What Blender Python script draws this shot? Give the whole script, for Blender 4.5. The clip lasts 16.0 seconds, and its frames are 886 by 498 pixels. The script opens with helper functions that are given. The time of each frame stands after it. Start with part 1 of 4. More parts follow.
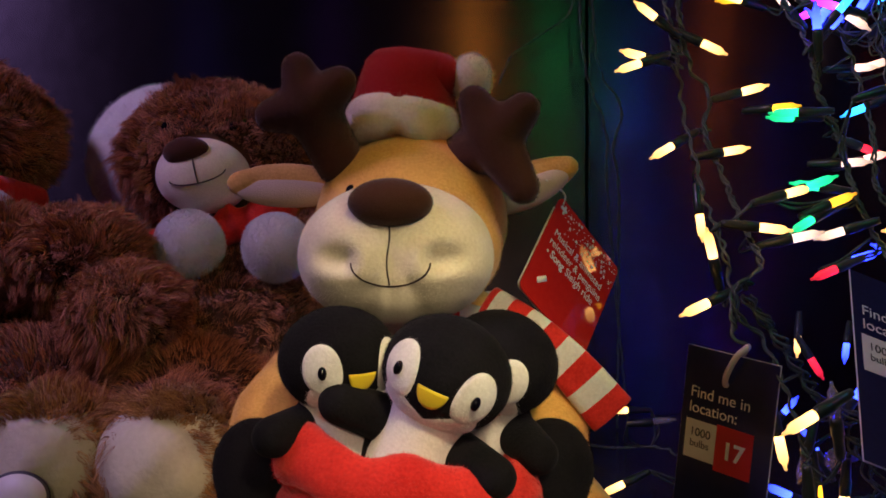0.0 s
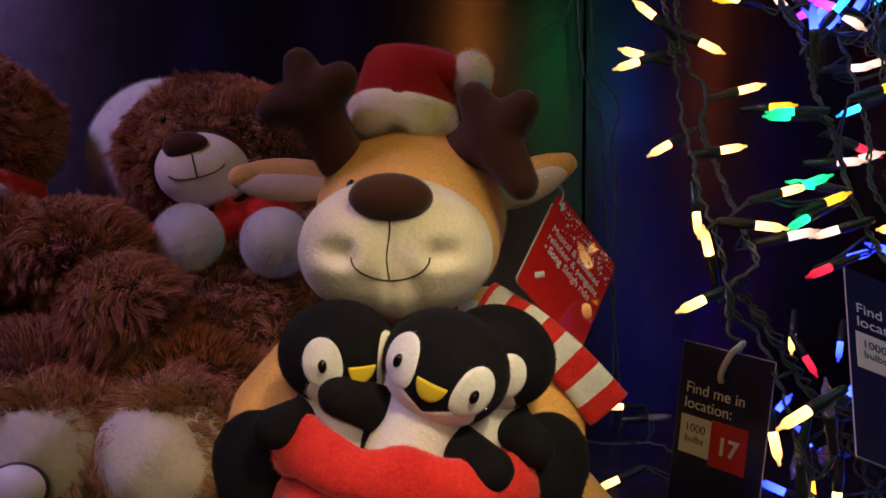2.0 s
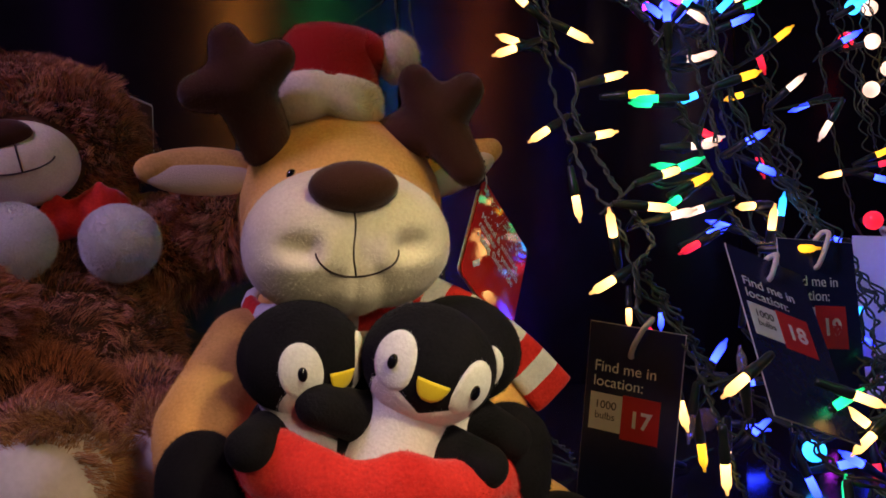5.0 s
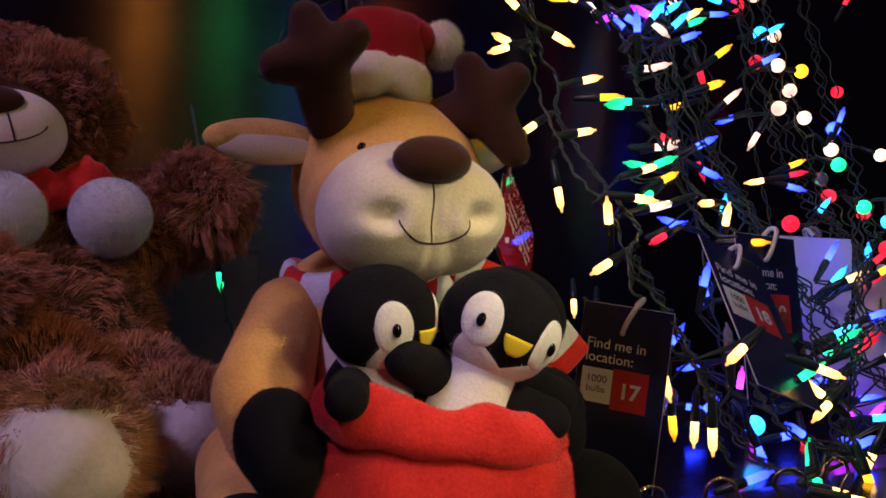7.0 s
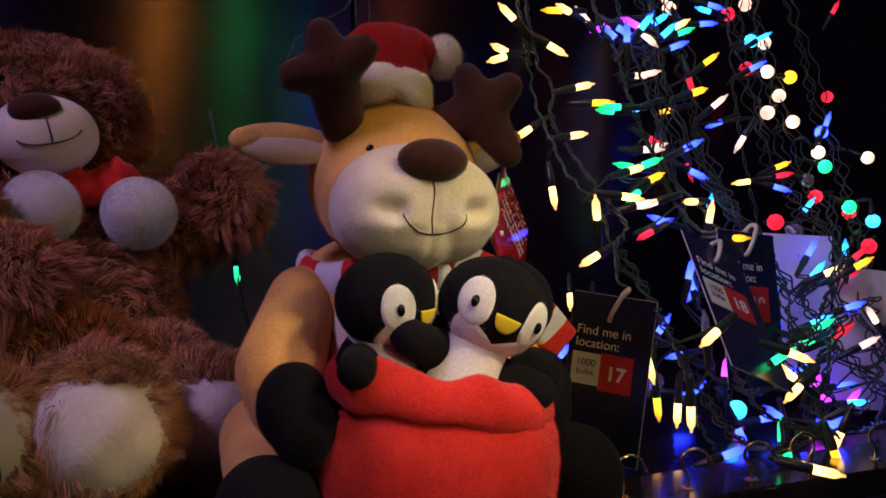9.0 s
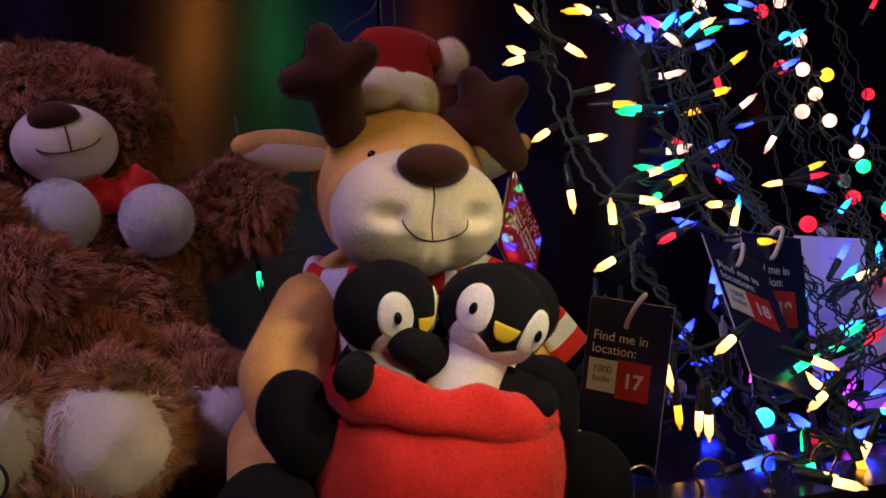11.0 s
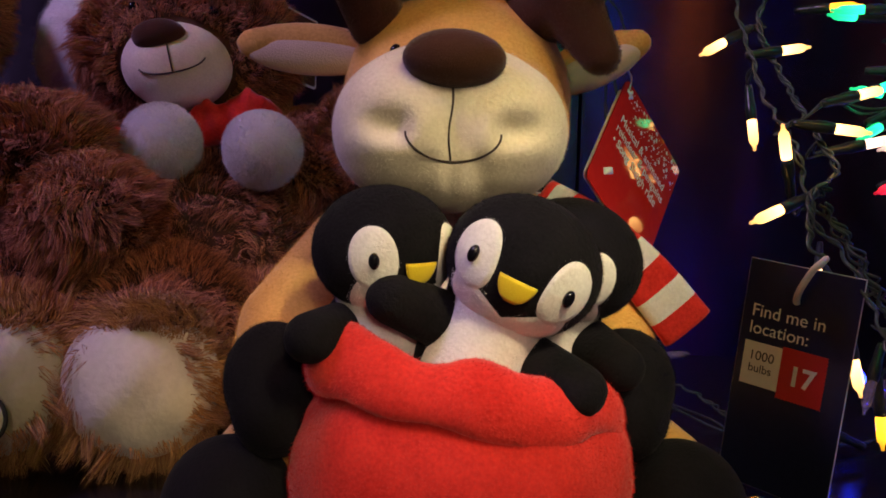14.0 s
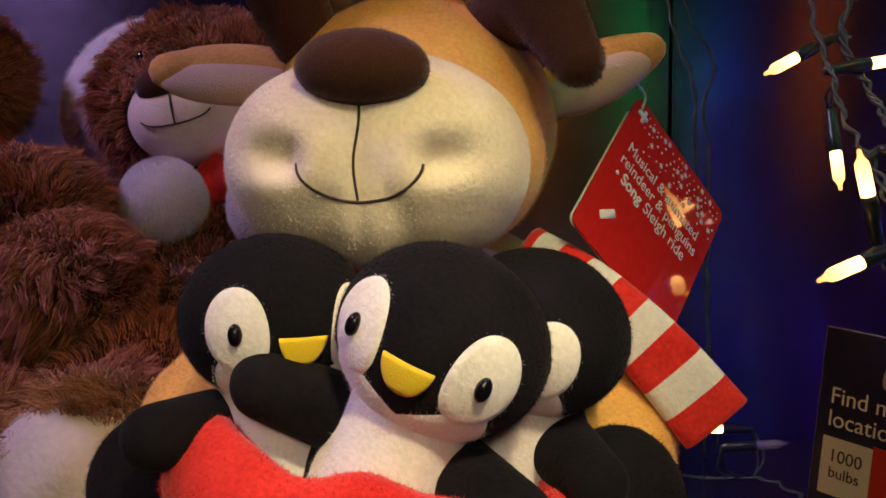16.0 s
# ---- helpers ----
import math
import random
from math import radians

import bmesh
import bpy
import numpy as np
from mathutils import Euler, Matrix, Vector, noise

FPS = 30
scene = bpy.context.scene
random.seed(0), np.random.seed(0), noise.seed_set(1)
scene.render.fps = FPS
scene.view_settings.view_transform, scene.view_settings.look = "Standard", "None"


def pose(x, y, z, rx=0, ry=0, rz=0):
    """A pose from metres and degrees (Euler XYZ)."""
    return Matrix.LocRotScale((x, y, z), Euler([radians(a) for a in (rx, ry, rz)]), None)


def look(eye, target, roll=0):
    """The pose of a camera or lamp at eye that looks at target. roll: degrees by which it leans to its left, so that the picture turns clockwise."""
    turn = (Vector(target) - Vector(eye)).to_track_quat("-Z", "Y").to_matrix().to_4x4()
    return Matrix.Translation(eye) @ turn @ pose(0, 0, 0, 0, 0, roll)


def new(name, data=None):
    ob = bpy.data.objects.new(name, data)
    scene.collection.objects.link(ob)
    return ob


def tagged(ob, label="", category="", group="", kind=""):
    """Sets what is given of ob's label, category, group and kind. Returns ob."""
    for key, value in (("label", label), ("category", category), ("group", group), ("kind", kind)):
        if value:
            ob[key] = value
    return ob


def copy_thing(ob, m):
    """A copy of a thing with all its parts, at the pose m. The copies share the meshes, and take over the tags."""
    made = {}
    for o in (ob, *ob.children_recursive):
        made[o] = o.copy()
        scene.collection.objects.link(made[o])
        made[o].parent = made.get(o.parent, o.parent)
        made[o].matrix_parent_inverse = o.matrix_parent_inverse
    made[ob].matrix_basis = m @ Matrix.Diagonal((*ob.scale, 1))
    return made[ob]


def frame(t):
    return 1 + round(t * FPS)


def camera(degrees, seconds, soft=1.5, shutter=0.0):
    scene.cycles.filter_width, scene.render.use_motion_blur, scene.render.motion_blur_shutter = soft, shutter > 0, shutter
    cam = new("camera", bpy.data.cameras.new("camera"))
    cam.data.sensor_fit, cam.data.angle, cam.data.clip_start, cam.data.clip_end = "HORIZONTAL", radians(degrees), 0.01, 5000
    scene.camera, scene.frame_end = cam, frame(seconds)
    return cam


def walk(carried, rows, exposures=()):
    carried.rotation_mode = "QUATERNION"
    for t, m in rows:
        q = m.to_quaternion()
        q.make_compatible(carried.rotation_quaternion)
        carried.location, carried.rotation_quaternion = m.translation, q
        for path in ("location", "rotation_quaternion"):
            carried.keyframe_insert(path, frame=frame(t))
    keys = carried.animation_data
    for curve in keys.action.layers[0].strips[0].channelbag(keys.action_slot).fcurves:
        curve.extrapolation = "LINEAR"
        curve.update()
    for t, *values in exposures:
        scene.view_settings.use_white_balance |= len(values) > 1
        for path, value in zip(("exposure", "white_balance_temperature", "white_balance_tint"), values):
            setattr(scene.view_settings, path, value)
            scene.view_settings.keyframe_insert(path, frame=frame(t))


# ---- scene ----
cam = camera(51.7, 16.0, soft=1.7)
METRES, EYE, TILT, LEAN, TURN = 0.70, 0.22, 0.0, 0.0, 0.0
ROWS = [
    (0.0, 0.0, 0.0, 0.0, 0.0, 0.0, -0.0),
    (0.5, -0.0059, 0.0018, -0.0013, -0.1, -0.07, -0.1),
    (1.0, -0.0079, 0.0033, -0.0015, -0.43, -0.19, -0.36),
    (1.5, -0.0058, 0.0011, -0.002, -0.45, -0.19, -0.46),
    (2.0, -0.003, -0.0058, -0.0021, -0.3, -0.14, -0.41),
    (2.5, 0.003, -0.0168, -0.0004, 0.06, 0.05, -0.18),
    (3.0, 0.0004, -0.0214, -0.0012, -0.52, -0.03, -0.34),
    (3.5, -0.011, -0.0201, -0.004, -2.25, -0.0, -0.24),
    (4.0, -0.0591, 0.0103, 0.0043, -7.11, -0.48, 1.37),
    (4.5, -0.1099, 0.0392, 0.0035, -12.76, -0.85, 2.02),
    (7.0, -0.3163, 0.0612, -0.0237, -27.01, -0.52, 0.22),
    (7.5, -0.3305, 0.0361, -0.0269, -27.12, -0.61, 0.17),
    (8.0, -0.343, 0.0106, -0.0314, -26.79, -0.51, 0.16),
    (8.5, -0.3463, -0.0047, -0.0331, -26.64, -0.39, 0.11),
    (11.0, -0.3088, -0.0185, -0.0293, -23.51, -0.21, 0.41),
    (11.5, -0.2814, -0.0157, -0.0278, -21.48, -0.32, 0.17),
    (12.0, -0.2465, -0.0012, -0.0249, -18.99, -0.44, 0.05),
    (12.5, -0.1904, 0.0101, -0.0268, -15.17, -0.59, 0.1),
    (13.0, -0.1191, 0.0136, -0.0326, -9.45, -1.1, -0.66),
    (13.5, -0.0756, 0.0314, -0.045, -5.42, -1.97, -2.14),
    (14.0, -0.0807, 0.1109, -0.0517, -4.5, -2.58, -1.74),
    (14.5, -0.0472, 0.1627, -0.043, -3.18, -2.77, -0.7),
    (15.0, -0.0047, 0.2002, -0.0404, 0.1, -2.12, -1.15),
    (15.5, 0.0192, 0.2271, -0.0498, 3.26, 0.05, -1.23),
    (16.0, 0.0311, 0.2417, -0.0543, 4.58, 1.37, -1.03),
]
walk(cam, [(t, pose(0, 0, EYE, TILT, LEAN, TURN) @ pose(METRES * x, METRES * y, METRES * z, 90 + pitch, roll, yaw)) for t, x, y, z, yaw, pitch, roll in ROWS],
     exposures=[(0.0, 0.0), (13.0, 0.05), (14.5, 0.3), (16.0, 0.4)])

# ---- world and large lights ----
world = bpy.data.worlds.new("dim_shop")
scene.world = world
world.use_nodes = True
world.node_tree.nodes["Background"].inputs["Color"].default_value = (0.25, 0.2, 0.45, 1)
world.node_tree.nodes["Background"].inputs["Strength"].default_value = 0.01


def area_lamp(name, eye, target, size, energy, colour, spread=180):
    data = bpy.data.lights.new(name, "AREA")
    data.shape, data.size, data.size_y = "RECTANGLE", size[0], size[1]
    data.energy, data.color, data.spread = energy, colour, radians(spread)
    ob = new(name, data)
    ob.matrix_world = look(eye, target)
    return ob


# unseen lamps added: warm key above right, violet fill high left, warm front fill
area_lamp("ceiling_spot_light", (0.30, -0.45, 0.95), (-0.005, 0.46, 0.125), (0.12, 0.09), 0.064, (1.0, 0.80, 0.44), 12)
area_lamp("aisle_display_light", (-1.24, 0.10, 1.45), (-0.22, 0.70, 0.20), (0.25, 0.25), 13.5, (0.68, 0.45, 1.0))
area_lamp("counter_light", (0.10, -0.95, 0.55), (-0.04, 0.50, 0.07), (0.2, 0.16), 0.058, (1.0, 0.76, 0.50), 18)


# ---- helpers of this scene ----
from mathutils.bvhtree import BVHTree


def thing(name, loc=(0, 0, 0), label="", category="", group="", kind=""):
    ob = new(name)
    ob.empty_display_size = 0.02
    ob.matrix_basis = Matrix.Translation(loc)
    return tagged(ob, label, category, group, kind)


FLAT = set()


def mesh_of(bm, smooth=True):
    smooth = smooth and id(bm) not in FLAT
    FLAT.discard(id(bm))
    me = bpy.data.meshes.new("mesh")
    bm.to_mesh(me)
    bm.free()
    if smooth:
        me.polygons.foreach_set("use_smooth", [True] * len(me.polygons))
    return me


def part(name, bm, material, parent=None, label="", smooth=True):
    """One mesh object; its points are given in the frame in which the thing was built."""
    me = mesh_of(bm, smooth) if isinstance(bm, bmesh.types.BMesh) else bm
    if material is not None and not me.materials:
        for m in material if isinstance(material, (list, tuple)) else (material,):
            me.materials.append(m)
    ob = new(name, me)
    if parent is not None:
        ob.parent = parent
        root = parent
        while root.parent is not None:
            root = root.parent
        ob.matrix_parent_inverse = root.matrix_basis.inverted()
        if parent is not root:
            ob.matrix_parent_inverse = (root.matrix_basis @ parent.matrix_parent_inverse @ parent.matrix_basis).inverted()
    return tagged(ob, label)


def ball(bm, c, r, turn=(0, 0, 0), sub=4):
    """An ellipsoid with half axes r, turned by degrees."""
    m = pose(*c, *turn) @ Matrix.Diagonal((*r, 1))
    bmesh.ops.create_icosphere(bm, subdivisions=sub, radius=1, matrix=m)
    return bm


def limb(bm, a, b, ra, rb, n=7, sub=3):
    """A chain of balls from a to b."""
    a, b = Vector(a), Vector(b)
    for i in range(n):
        k = i / (n - 1)
        r = ra + (rb - ra) * k
        ball(bm, a.lerp(b, k), (r, r, r), sub=sub)
    return bm


def melt(ob, voxel=0.003, smooth=6):
    """Sews the balls of a stuffed part into one skin."""
    r = ob.modifiers.new("skin", "REMESH")
    r.mode, r.voxel_size, r.use_smooth_shade = "VOXEL", voxel, True
    s = ob.modifiers.new("soften", "SMOOTH")
    s.factor, s.iterations = 0.5, smooth
    return ob


def baked(ob):
    """Gives ob the mesh that its modifiers make."""
    bpy.context.view_layer.update()
    me = bpy.data.meshes.new_from_object(ob.evaluated_get(bpy.context.evaluated_depsgraph_get()))
    old = ob.data
    ob.modifiers.clear()
    ob.data = me
    if not me.materials:
        me.materials.append(old.materials[0])
    return ob


def tree_of(ob):
    """Lays a point (x, z) on the front of ob."""
    tree = BVHTree.FromPolygons([v.co for v in ob.data.vertices], [p.vertices for p in ob.data.polygons])

    def laid(x, z):
        hit = tree.ray_cast(Vector((x, 0.2, z)), Vector((0, 1, 0)))[0]
        return hit if hit is not None else Vector((x, 0.49, z))

    return laid


def tube(bm, pts, r, sides=6, cap=True, r_end=None):
    pts = [Vector(p) for p in pts]
    rings = []
    up = Vector((0.3, 0.2, 0.93))
    for i, p in enumerate(pts):
        d = (pts[min(i + 1, len(pts) - 1)] - pts[max(i - 1, 0)]).normalized()
        u = d.cross(up)
        if u.length < 0.1:
            u = d.cross(Vector((1, 0, 0)))
        u.normalize()
        v = d.cross(u)
        up = u.cross(d)
        rr = r if r_end is None else r + (r_end - r) * i / (len(pts) - 1)
        rings.append([bm.verts.new(p + rr * (math.cos(a) * u + math.sin(a) * v)) for a in [2 * math.pi * k / sides for k in range(sides)]])
    for a, b in zip(rings, rings[1:]):
        for k in range(sides):
            bm.faces.new((a[k], a[(k + 1) % sides], b[(k + 1) % sides], b[k]))
    if cap:
        bm.faces.new(rings[0][::-1])
        bm.faces.new(rings[-1])
    return bm


def lathe(bm, profile, m=None, sides=16):
    """Turns a profile of (radius, height) round z."""
    rings = []
    for r, z in profile:
        rings.append([bm.verts.new((r * math.cos(2 * math.pi * k / sides), r * math.sin(2 * math.pi * k / sides), z)) for k in range(sides)])
    for a, b in zip(rings, rings[1:]):
        for k in range(sides):
            bm.faces.new((a[k], a[(k + 1) % sides], b[(k + 1) % sides], b[k]))
    bm.faces.new(rings[0][::-1])
    bm.faces.new(rings[-1])
    if m is not None:
        bmesh.ops.transform(bm, matrix=m, verts=[v for ring in rings for v in ring])
    return bm


def spline(pts, n=8):
    """Catmull-Rom through the points."""
    p = [Vector(q) for q in pts]
    p = [2 * p[0] - p[1]] + p + [2 * p[-1] - p[-2]]
    out = []
    for i in range(1, len(p) - 2):
        for k in range(n):
            t = k / n
            out.append(0.5 * (2 * p[i] + (p[i + 1] - p[i - 1]) * t + (2 * p[i - 1] - 5 * p[i] + 4 * p[i + 1] - p[i + 2]) * t * t
                              + (3 * p[i] - p[i - 1] - 3 * p[i + 1] + p[i + 2]) * t ** 3))
    out.append(p[-2])
    return out


def block(bm, lo, hi, bevel=0.0):
    FLAT.add(id(bm))
    m = Matrix.Translation([(a + b) / 2 for a, b in zip(lo, hi)]) @ Matrix.Diagonal([b - a for a, b in zip(lo, hi)] + [1])
    got = bmesh.ops.create_cube(bm, size=1, matrix=m)
    if bevel:
        edges = list({e for v in got["verts"] for e in v.link_edges})
        bmesh.ops.bevel(bm, geom=edges, offset=bevel, segments=2, affect="EDGES")
    return bm


def skin(c, r, turn=(0, 0, 0)):
    """The frame of an ellipsoid, for patches and stitches on it."""
    return pose(*c, *turn) @ Matrix.Diagonal((*r, 1))


def on_skin(m, yaw, up, lift=0.0):
    """The point of the ellipsoid m at these angles from its front (-y); lift is in metres, outward."""
    a, e = radians(yaw), radians(up)
    n = Vector((math.sin(a) * math.cos(e), -math.cos(a) * math.cos(e), math.sin(e)))
    p = m @ n
    return p + lift * (m.inverted().transposed().to_3x3() @ n).normalized()


def patch(bm, m, yaw, up, w, h, lift=0.0015, tilt=0.0, shape=None, rings=7, sides=40, dome=0.0):
    """A sewn-on patch on the ellipsoid m: half sizes w, h in degrees; its edge sinks into the skin."""
    t = radians(tilt)
    loops = []
    for i in range(1, rings + 1):
        k = i / rings
        loop = []
        for s in range(sides):
            a = 2 * math.pi * s / sides
            f = shape(a) if shape else 1.0
            x, y = w * f * k * math.cos(a), h * f * k * math.sin(a)
            x, y = x * math.cos(t) - y * math.sin(t), x * math.sin(t) + y * math.cos(t)
            rise = (lift + dome * (1 - k * k)) if i < rings else -0.0012
            loop.append(bm.verts.new(on_skin(m, yaw + x / max(0.3, math.cos(radians(up + y))), up + y, rise)))
        loops.append(loop)
    mid = bm.verts.new(on_skin(m, yaw, up, lift + dome))
    for s in range(sides):
        bm.faces.new((mid, loops[0][s], loops[0][(s + 1) % sides]))
    for a, b in zip(loops, loops[1:]):
        for s in range(sides):
            bm.faces.new((a[s], b[s], b[(s + 1) % sides], a[(s + 1) % sides]))
    return bm


def stitch(bm, m, angles, r=0.0006, lift=0.0004):
    tube(bm, [on_skin(m, a, e, lift) for a, e in angles], r, 5)
    return bm


def fur(name, shapes, count, length, width, material, parent, seed, droop=0.35, keep=None, label="", locks=0):
    """Strands of pile on the outside of a group of ellipsoids (centre, half axes): many thin bent blades in one mesh."""
    rng = np.random.default_rng(seed)
    cs = np.array([s[0] for s in shapes], float)
    rs = np.array([s[1] for s in shapes], float)
    area = np.array([(a * b) ** 1.6 + (a * c) ** 1.6 + (b * c) ** 1.6 for a, b, c in rs]) ** (1 / 1.6)
    which = rng.choice(len(cs), count, p=area / area.sum())
    n = rng.normal(size=(count, 3))
    n /= np.linalg.norm(n, axis=1)[:, None]
    p = cs[which] + n * rs[which]
    ok = np.ones(count, bool)
    for i in range(len(cs)):
        d = np.sum(((p - cs[i]) / rs[i]) ** 2, axis=1)
        ok &= (which == i) | (d > 0.97)
    if keep is not None:
        ok &= keep(p)
    p, n, which = p[ok], n[ok], which[ok]
    g = n / rs[which]
    g /= np.linalg.norm(g, axis=1)[:, None]
    count = len(p)
    # locks: strands near one another lean the same way
    q = p * 55.0
    lean = np.stack([np.sin(q[:, 1] * 1.3 + 2.1 * np.sin(q[:, 2])), np.sin(q[:, 2] * 1.1 + 1.7 * np.sin(q[:, 0] * 0.9)),
                     np.sin(q[:, 0] * 1.2 + 1.9 * np.sin(q[:, 1] * 1.1))], 1)
    d = g + 0.45 * lean + rng.normal(scale=0.28, size=(count, 3)) + np.array((0, 0, -droop))
    d /= np.linalg.norm(d, axis=1)[:, None]
    if locks:
        seeds = rng.choice(count, min(locks, count), replace=False)
        own = np.empty(count, int)
        for k in range(0, count, 4000):
            own[k:k + 4000] = np.argmin(((p[k:k + 4000, None, :].astype("f4") - p[None, seeds, :].astype("f4")) ** 2).sum(2), axis=1)
        seeds = seeds[own]
    side = np.cross(d, rng.normal(size=(count, 3)))
    side /= np.linalg.norm(side, axis=1)[:, None]
    ln = length * rng.uniform(0.55, 1.15, (count, 1))
    if locks:
        ln = ln * rng.uniform(0.55, 1.45, (count, 1))[seeds]
    bend = rng.normal(scale=0.3, size=(count, 3)) + np.array((0, 0, -0.45)) + 0.35 * lean
    a = p - g * 0.003
    b = p + d * ln * 0.5
    c = p + (d + 0.55 * bend) * ln
    if locks:
        c += 0.60 * (c[seeds] - c)
        b += 0.25 * (b[seeds] + (p - p[seeds]) * 0.5 - b)
    v = np.stack([a - side * width, a + side * width, b - side * width * 0.8, b + side * width * 0.8, c], 1).reshape(-1, 3)
    base = np.arange(count)[:, None] * 5
    quads = base + np.array([0, 1, 3, 2])
    tris = base + np.array([2, 3, 4])
    me = bpy.data.meshes.new("mesh")
    me.vertices.add(len(v))
    me.vertices.foreach_set("co", v.ravel())
    loops = np.concatenate([quads.ravel(), tris.ravel()])
    me.loops.add(len(loops))
    me.loops.foreach_set("vertex_index", loops)
    me.polygons.add(2 * count)
    me.polygons.foreach_set("loop_start", np.concatenate([np.arange(count) * 4, 4 * count + np.arange(count) * 3]))
    me.update(calc_edges=True)
    me.validate()
    me.materials.append(material)
    return tagged(part(name, me, material, parent, label), kind="stuff")


def fuzz(ob, per_mm2, length, width, material, seed, keep=None):
    """Short pile standing on the skin of ob."""
    rng = np.random.default_rng(seed)
    bpy.context.view_layer.update()
    me = bpy.data.meshes.new_from_object(ob.evaluated_get(bpy.context.evaluated_depsgraph_get()))
    me.calc_loop_triangles()
    co = np.empty(len(me.vertices) * 3)
    me.vertices.foreach_get("co", co)
    co = co.reshape(-1, 3)
    no = np.empty(len(me.vertices) * 3)
    me.vertices.foreach_get("normal", no)
    no = no.reshape(-1, 3)
    tri = np.empty(len(me.loop_triangles) * 3, int)
    me.loop_triangles.foreach_get("vertices", tri)
    tri = tri.reshape(-1, 3)
    bpy.data.meshes.remove(me)
    area = 0.5 * np.linalg.norm(np.cross(co[tri[:, 1]] - co[tri[:, 0]], co[tri[:, 2]] - co[tri[:, 0]]), axis=1)
    count = int(area.sum() * 1e6 * per_mm2)
    f = rng.choice(len(tri), count, p=area / area.sum())
    w = rng.dirichlet((1, 1, 1), count)
    p = np.einsum("ij,ijk->ik", w, co[tri[f]])
    g = np.einsum("ij,ijk->ik", w, no[tri[f]])
    if keep is not None:
        ok = keep(p)
        p, g = p[ok], g[ok]
    count = len(p)
    d = g + rng.normal(scale=0.42, size=(count, 3)) + np.array((0, 0, -0.25))
    side = np.cross(d, rng.normal(size=(count, 3)))
    side *= width / np.linalg.norm(side, axis=1)[:, None]
    a = p - g * 0.0004
    c = p + d * length * rng.uniform(0.5, 1.15, (count, 1))
    v = np.stack([a - side, a + side, c], 1).reshape(-1, 3)
    out = bpy.data.meshes.new("mesh")
    out.from_pydata(v.tolist(), [], np.arange(3 * count).reshape(-1, 3).tolist())
    out.materials.append(material)
    pile = new("fuzz", out)
    pile.parent = ob if ob.parent is None or ob.parent.parent is None else ob.parent
    if pile.parent is not ob:
        pile.matrix_parent_inverse, pile.matrix_basis = ob.matrix_parent_inverse, ob.matrix_basis
    return tagged(pile, kind="stuff")


def lettering(name, text, size, material, parent, m, label="", extrude=0.00008, bold=0.0, align="LEFT", width=None):
    """Words in the built-in font, as a thin mesh at the pose m (x along the line, z towards the reader)."""
    cu = bpy.data.curves.new("words", "FONT")
    cu.body, cu.size, cu.extrude, cu.offset, cu.align_x = text, size, extrude, bold, align
    tmp = bpy.data.objects.new("words", cu)
    me = bpy.data.meshes.new_from_object(tmp)
    bpy.data.objects.remove(tmp)
    bpy.data.curves.remove(cu)
    if width:
        xs = [v.co.x for v in me.vertices]
        me.transform(Matrix.Diagonal((width / (max(xs) - min(xs)),) * 2 + (1, 1)))
    me.transform(m)
    me.materials.clear()
    return part(name, me, material, parent, label)


# ---- materials ----
def shader(name, rough=0.6, metal=0.0):
    m = bpy.data.materials.new(name)
    m.use_nodes = True
    b = m.node_tree.nodes["Principled BSDF"]
    b.inputs["Roughness"].default_value = rough
    b.inputs["Metallic"].default_value = metal
    return m, m.node_tree.nodes, m.node_tree.links, b


def mottled(name, dark, light, scale, rough=0.8, bump=0.3, fine=900.0, sheen=0.0, metal=0.0, depth=0.0006, clear=0.0):
    """Two-scale variation: broad patches and fine grain, with relief."""
    m, nodes, links, b = shader(name, rough, metal)
    co = nodes.new("ShaderNodeTexCoord")
    big = nodes.new("ShaderNodeTexNoise")
    big.inputs["Scale"].default_value, big.inputs["Detail"].default_value = scale, 4
    small = nodes.new("ShaderNodeTexNoise")
    small.inputs["Scale"].default_value, small.inputs["Detail"].default_value = fine, 2
    mix = nodes.new("ShaderNodeMath")
    mix.operation = "MULTIPLY_ADD"
    mix.inputs[1].default_value, mix.inputs[2].default_value = 0.45, 0.0
    add = nodes.new("ShaderNodeMath")
    add.operation = "MULTIPLY_ADD"
    add.inputs[1].default_value = 0.65
    ramp = nodes.new("ShaderNodeValToRGB")
    ramp.color_ramp.elements[0].position, ramp.color_ramp.elements[1].position = 0.3, 0.75
    ramp.color_ramp.elements[0].color, ramp.color_ramp.elements[1].color = (*dark, 1), (*light, 1)
    bp = nodes.new("ShaderNodeBump")
    bp.inputs["Strength"].default_value, bp.inputs["Distance"].default_value = bump, depth
    links.new(co.outputs["Object"], big.inputs["Vector"])
    links.new(co.outputs["Object"], small.inputs["Vector"])
    links.new(small.outputs["Fac"], mix.inputs[0])
    links.new(big.outputs["Fac"], add.inputs[0])
    links.new(mix.outputs[0], add.inputs[2])
    links.new(add.outputs[0], ramp.inputs["Fac"])
    links.new(ramp.outputs["Color"], b.inputs["Base Color"])
    links.new(small.outputs["Fac"], bp.inputs["Height"])
    links.new(bp.outputs["Normal"], b.inputs["Normal"])
    b.inputs["Sheen Weight"].default_value = sheen
    b.inputs["Sheen Roughness"].default_value = 0.4
    b.inputs["Coat Weight"].default_value = clear
    if sheen:
        b.inputs["Specular IOR Level"].default_value = 0.15
    return m


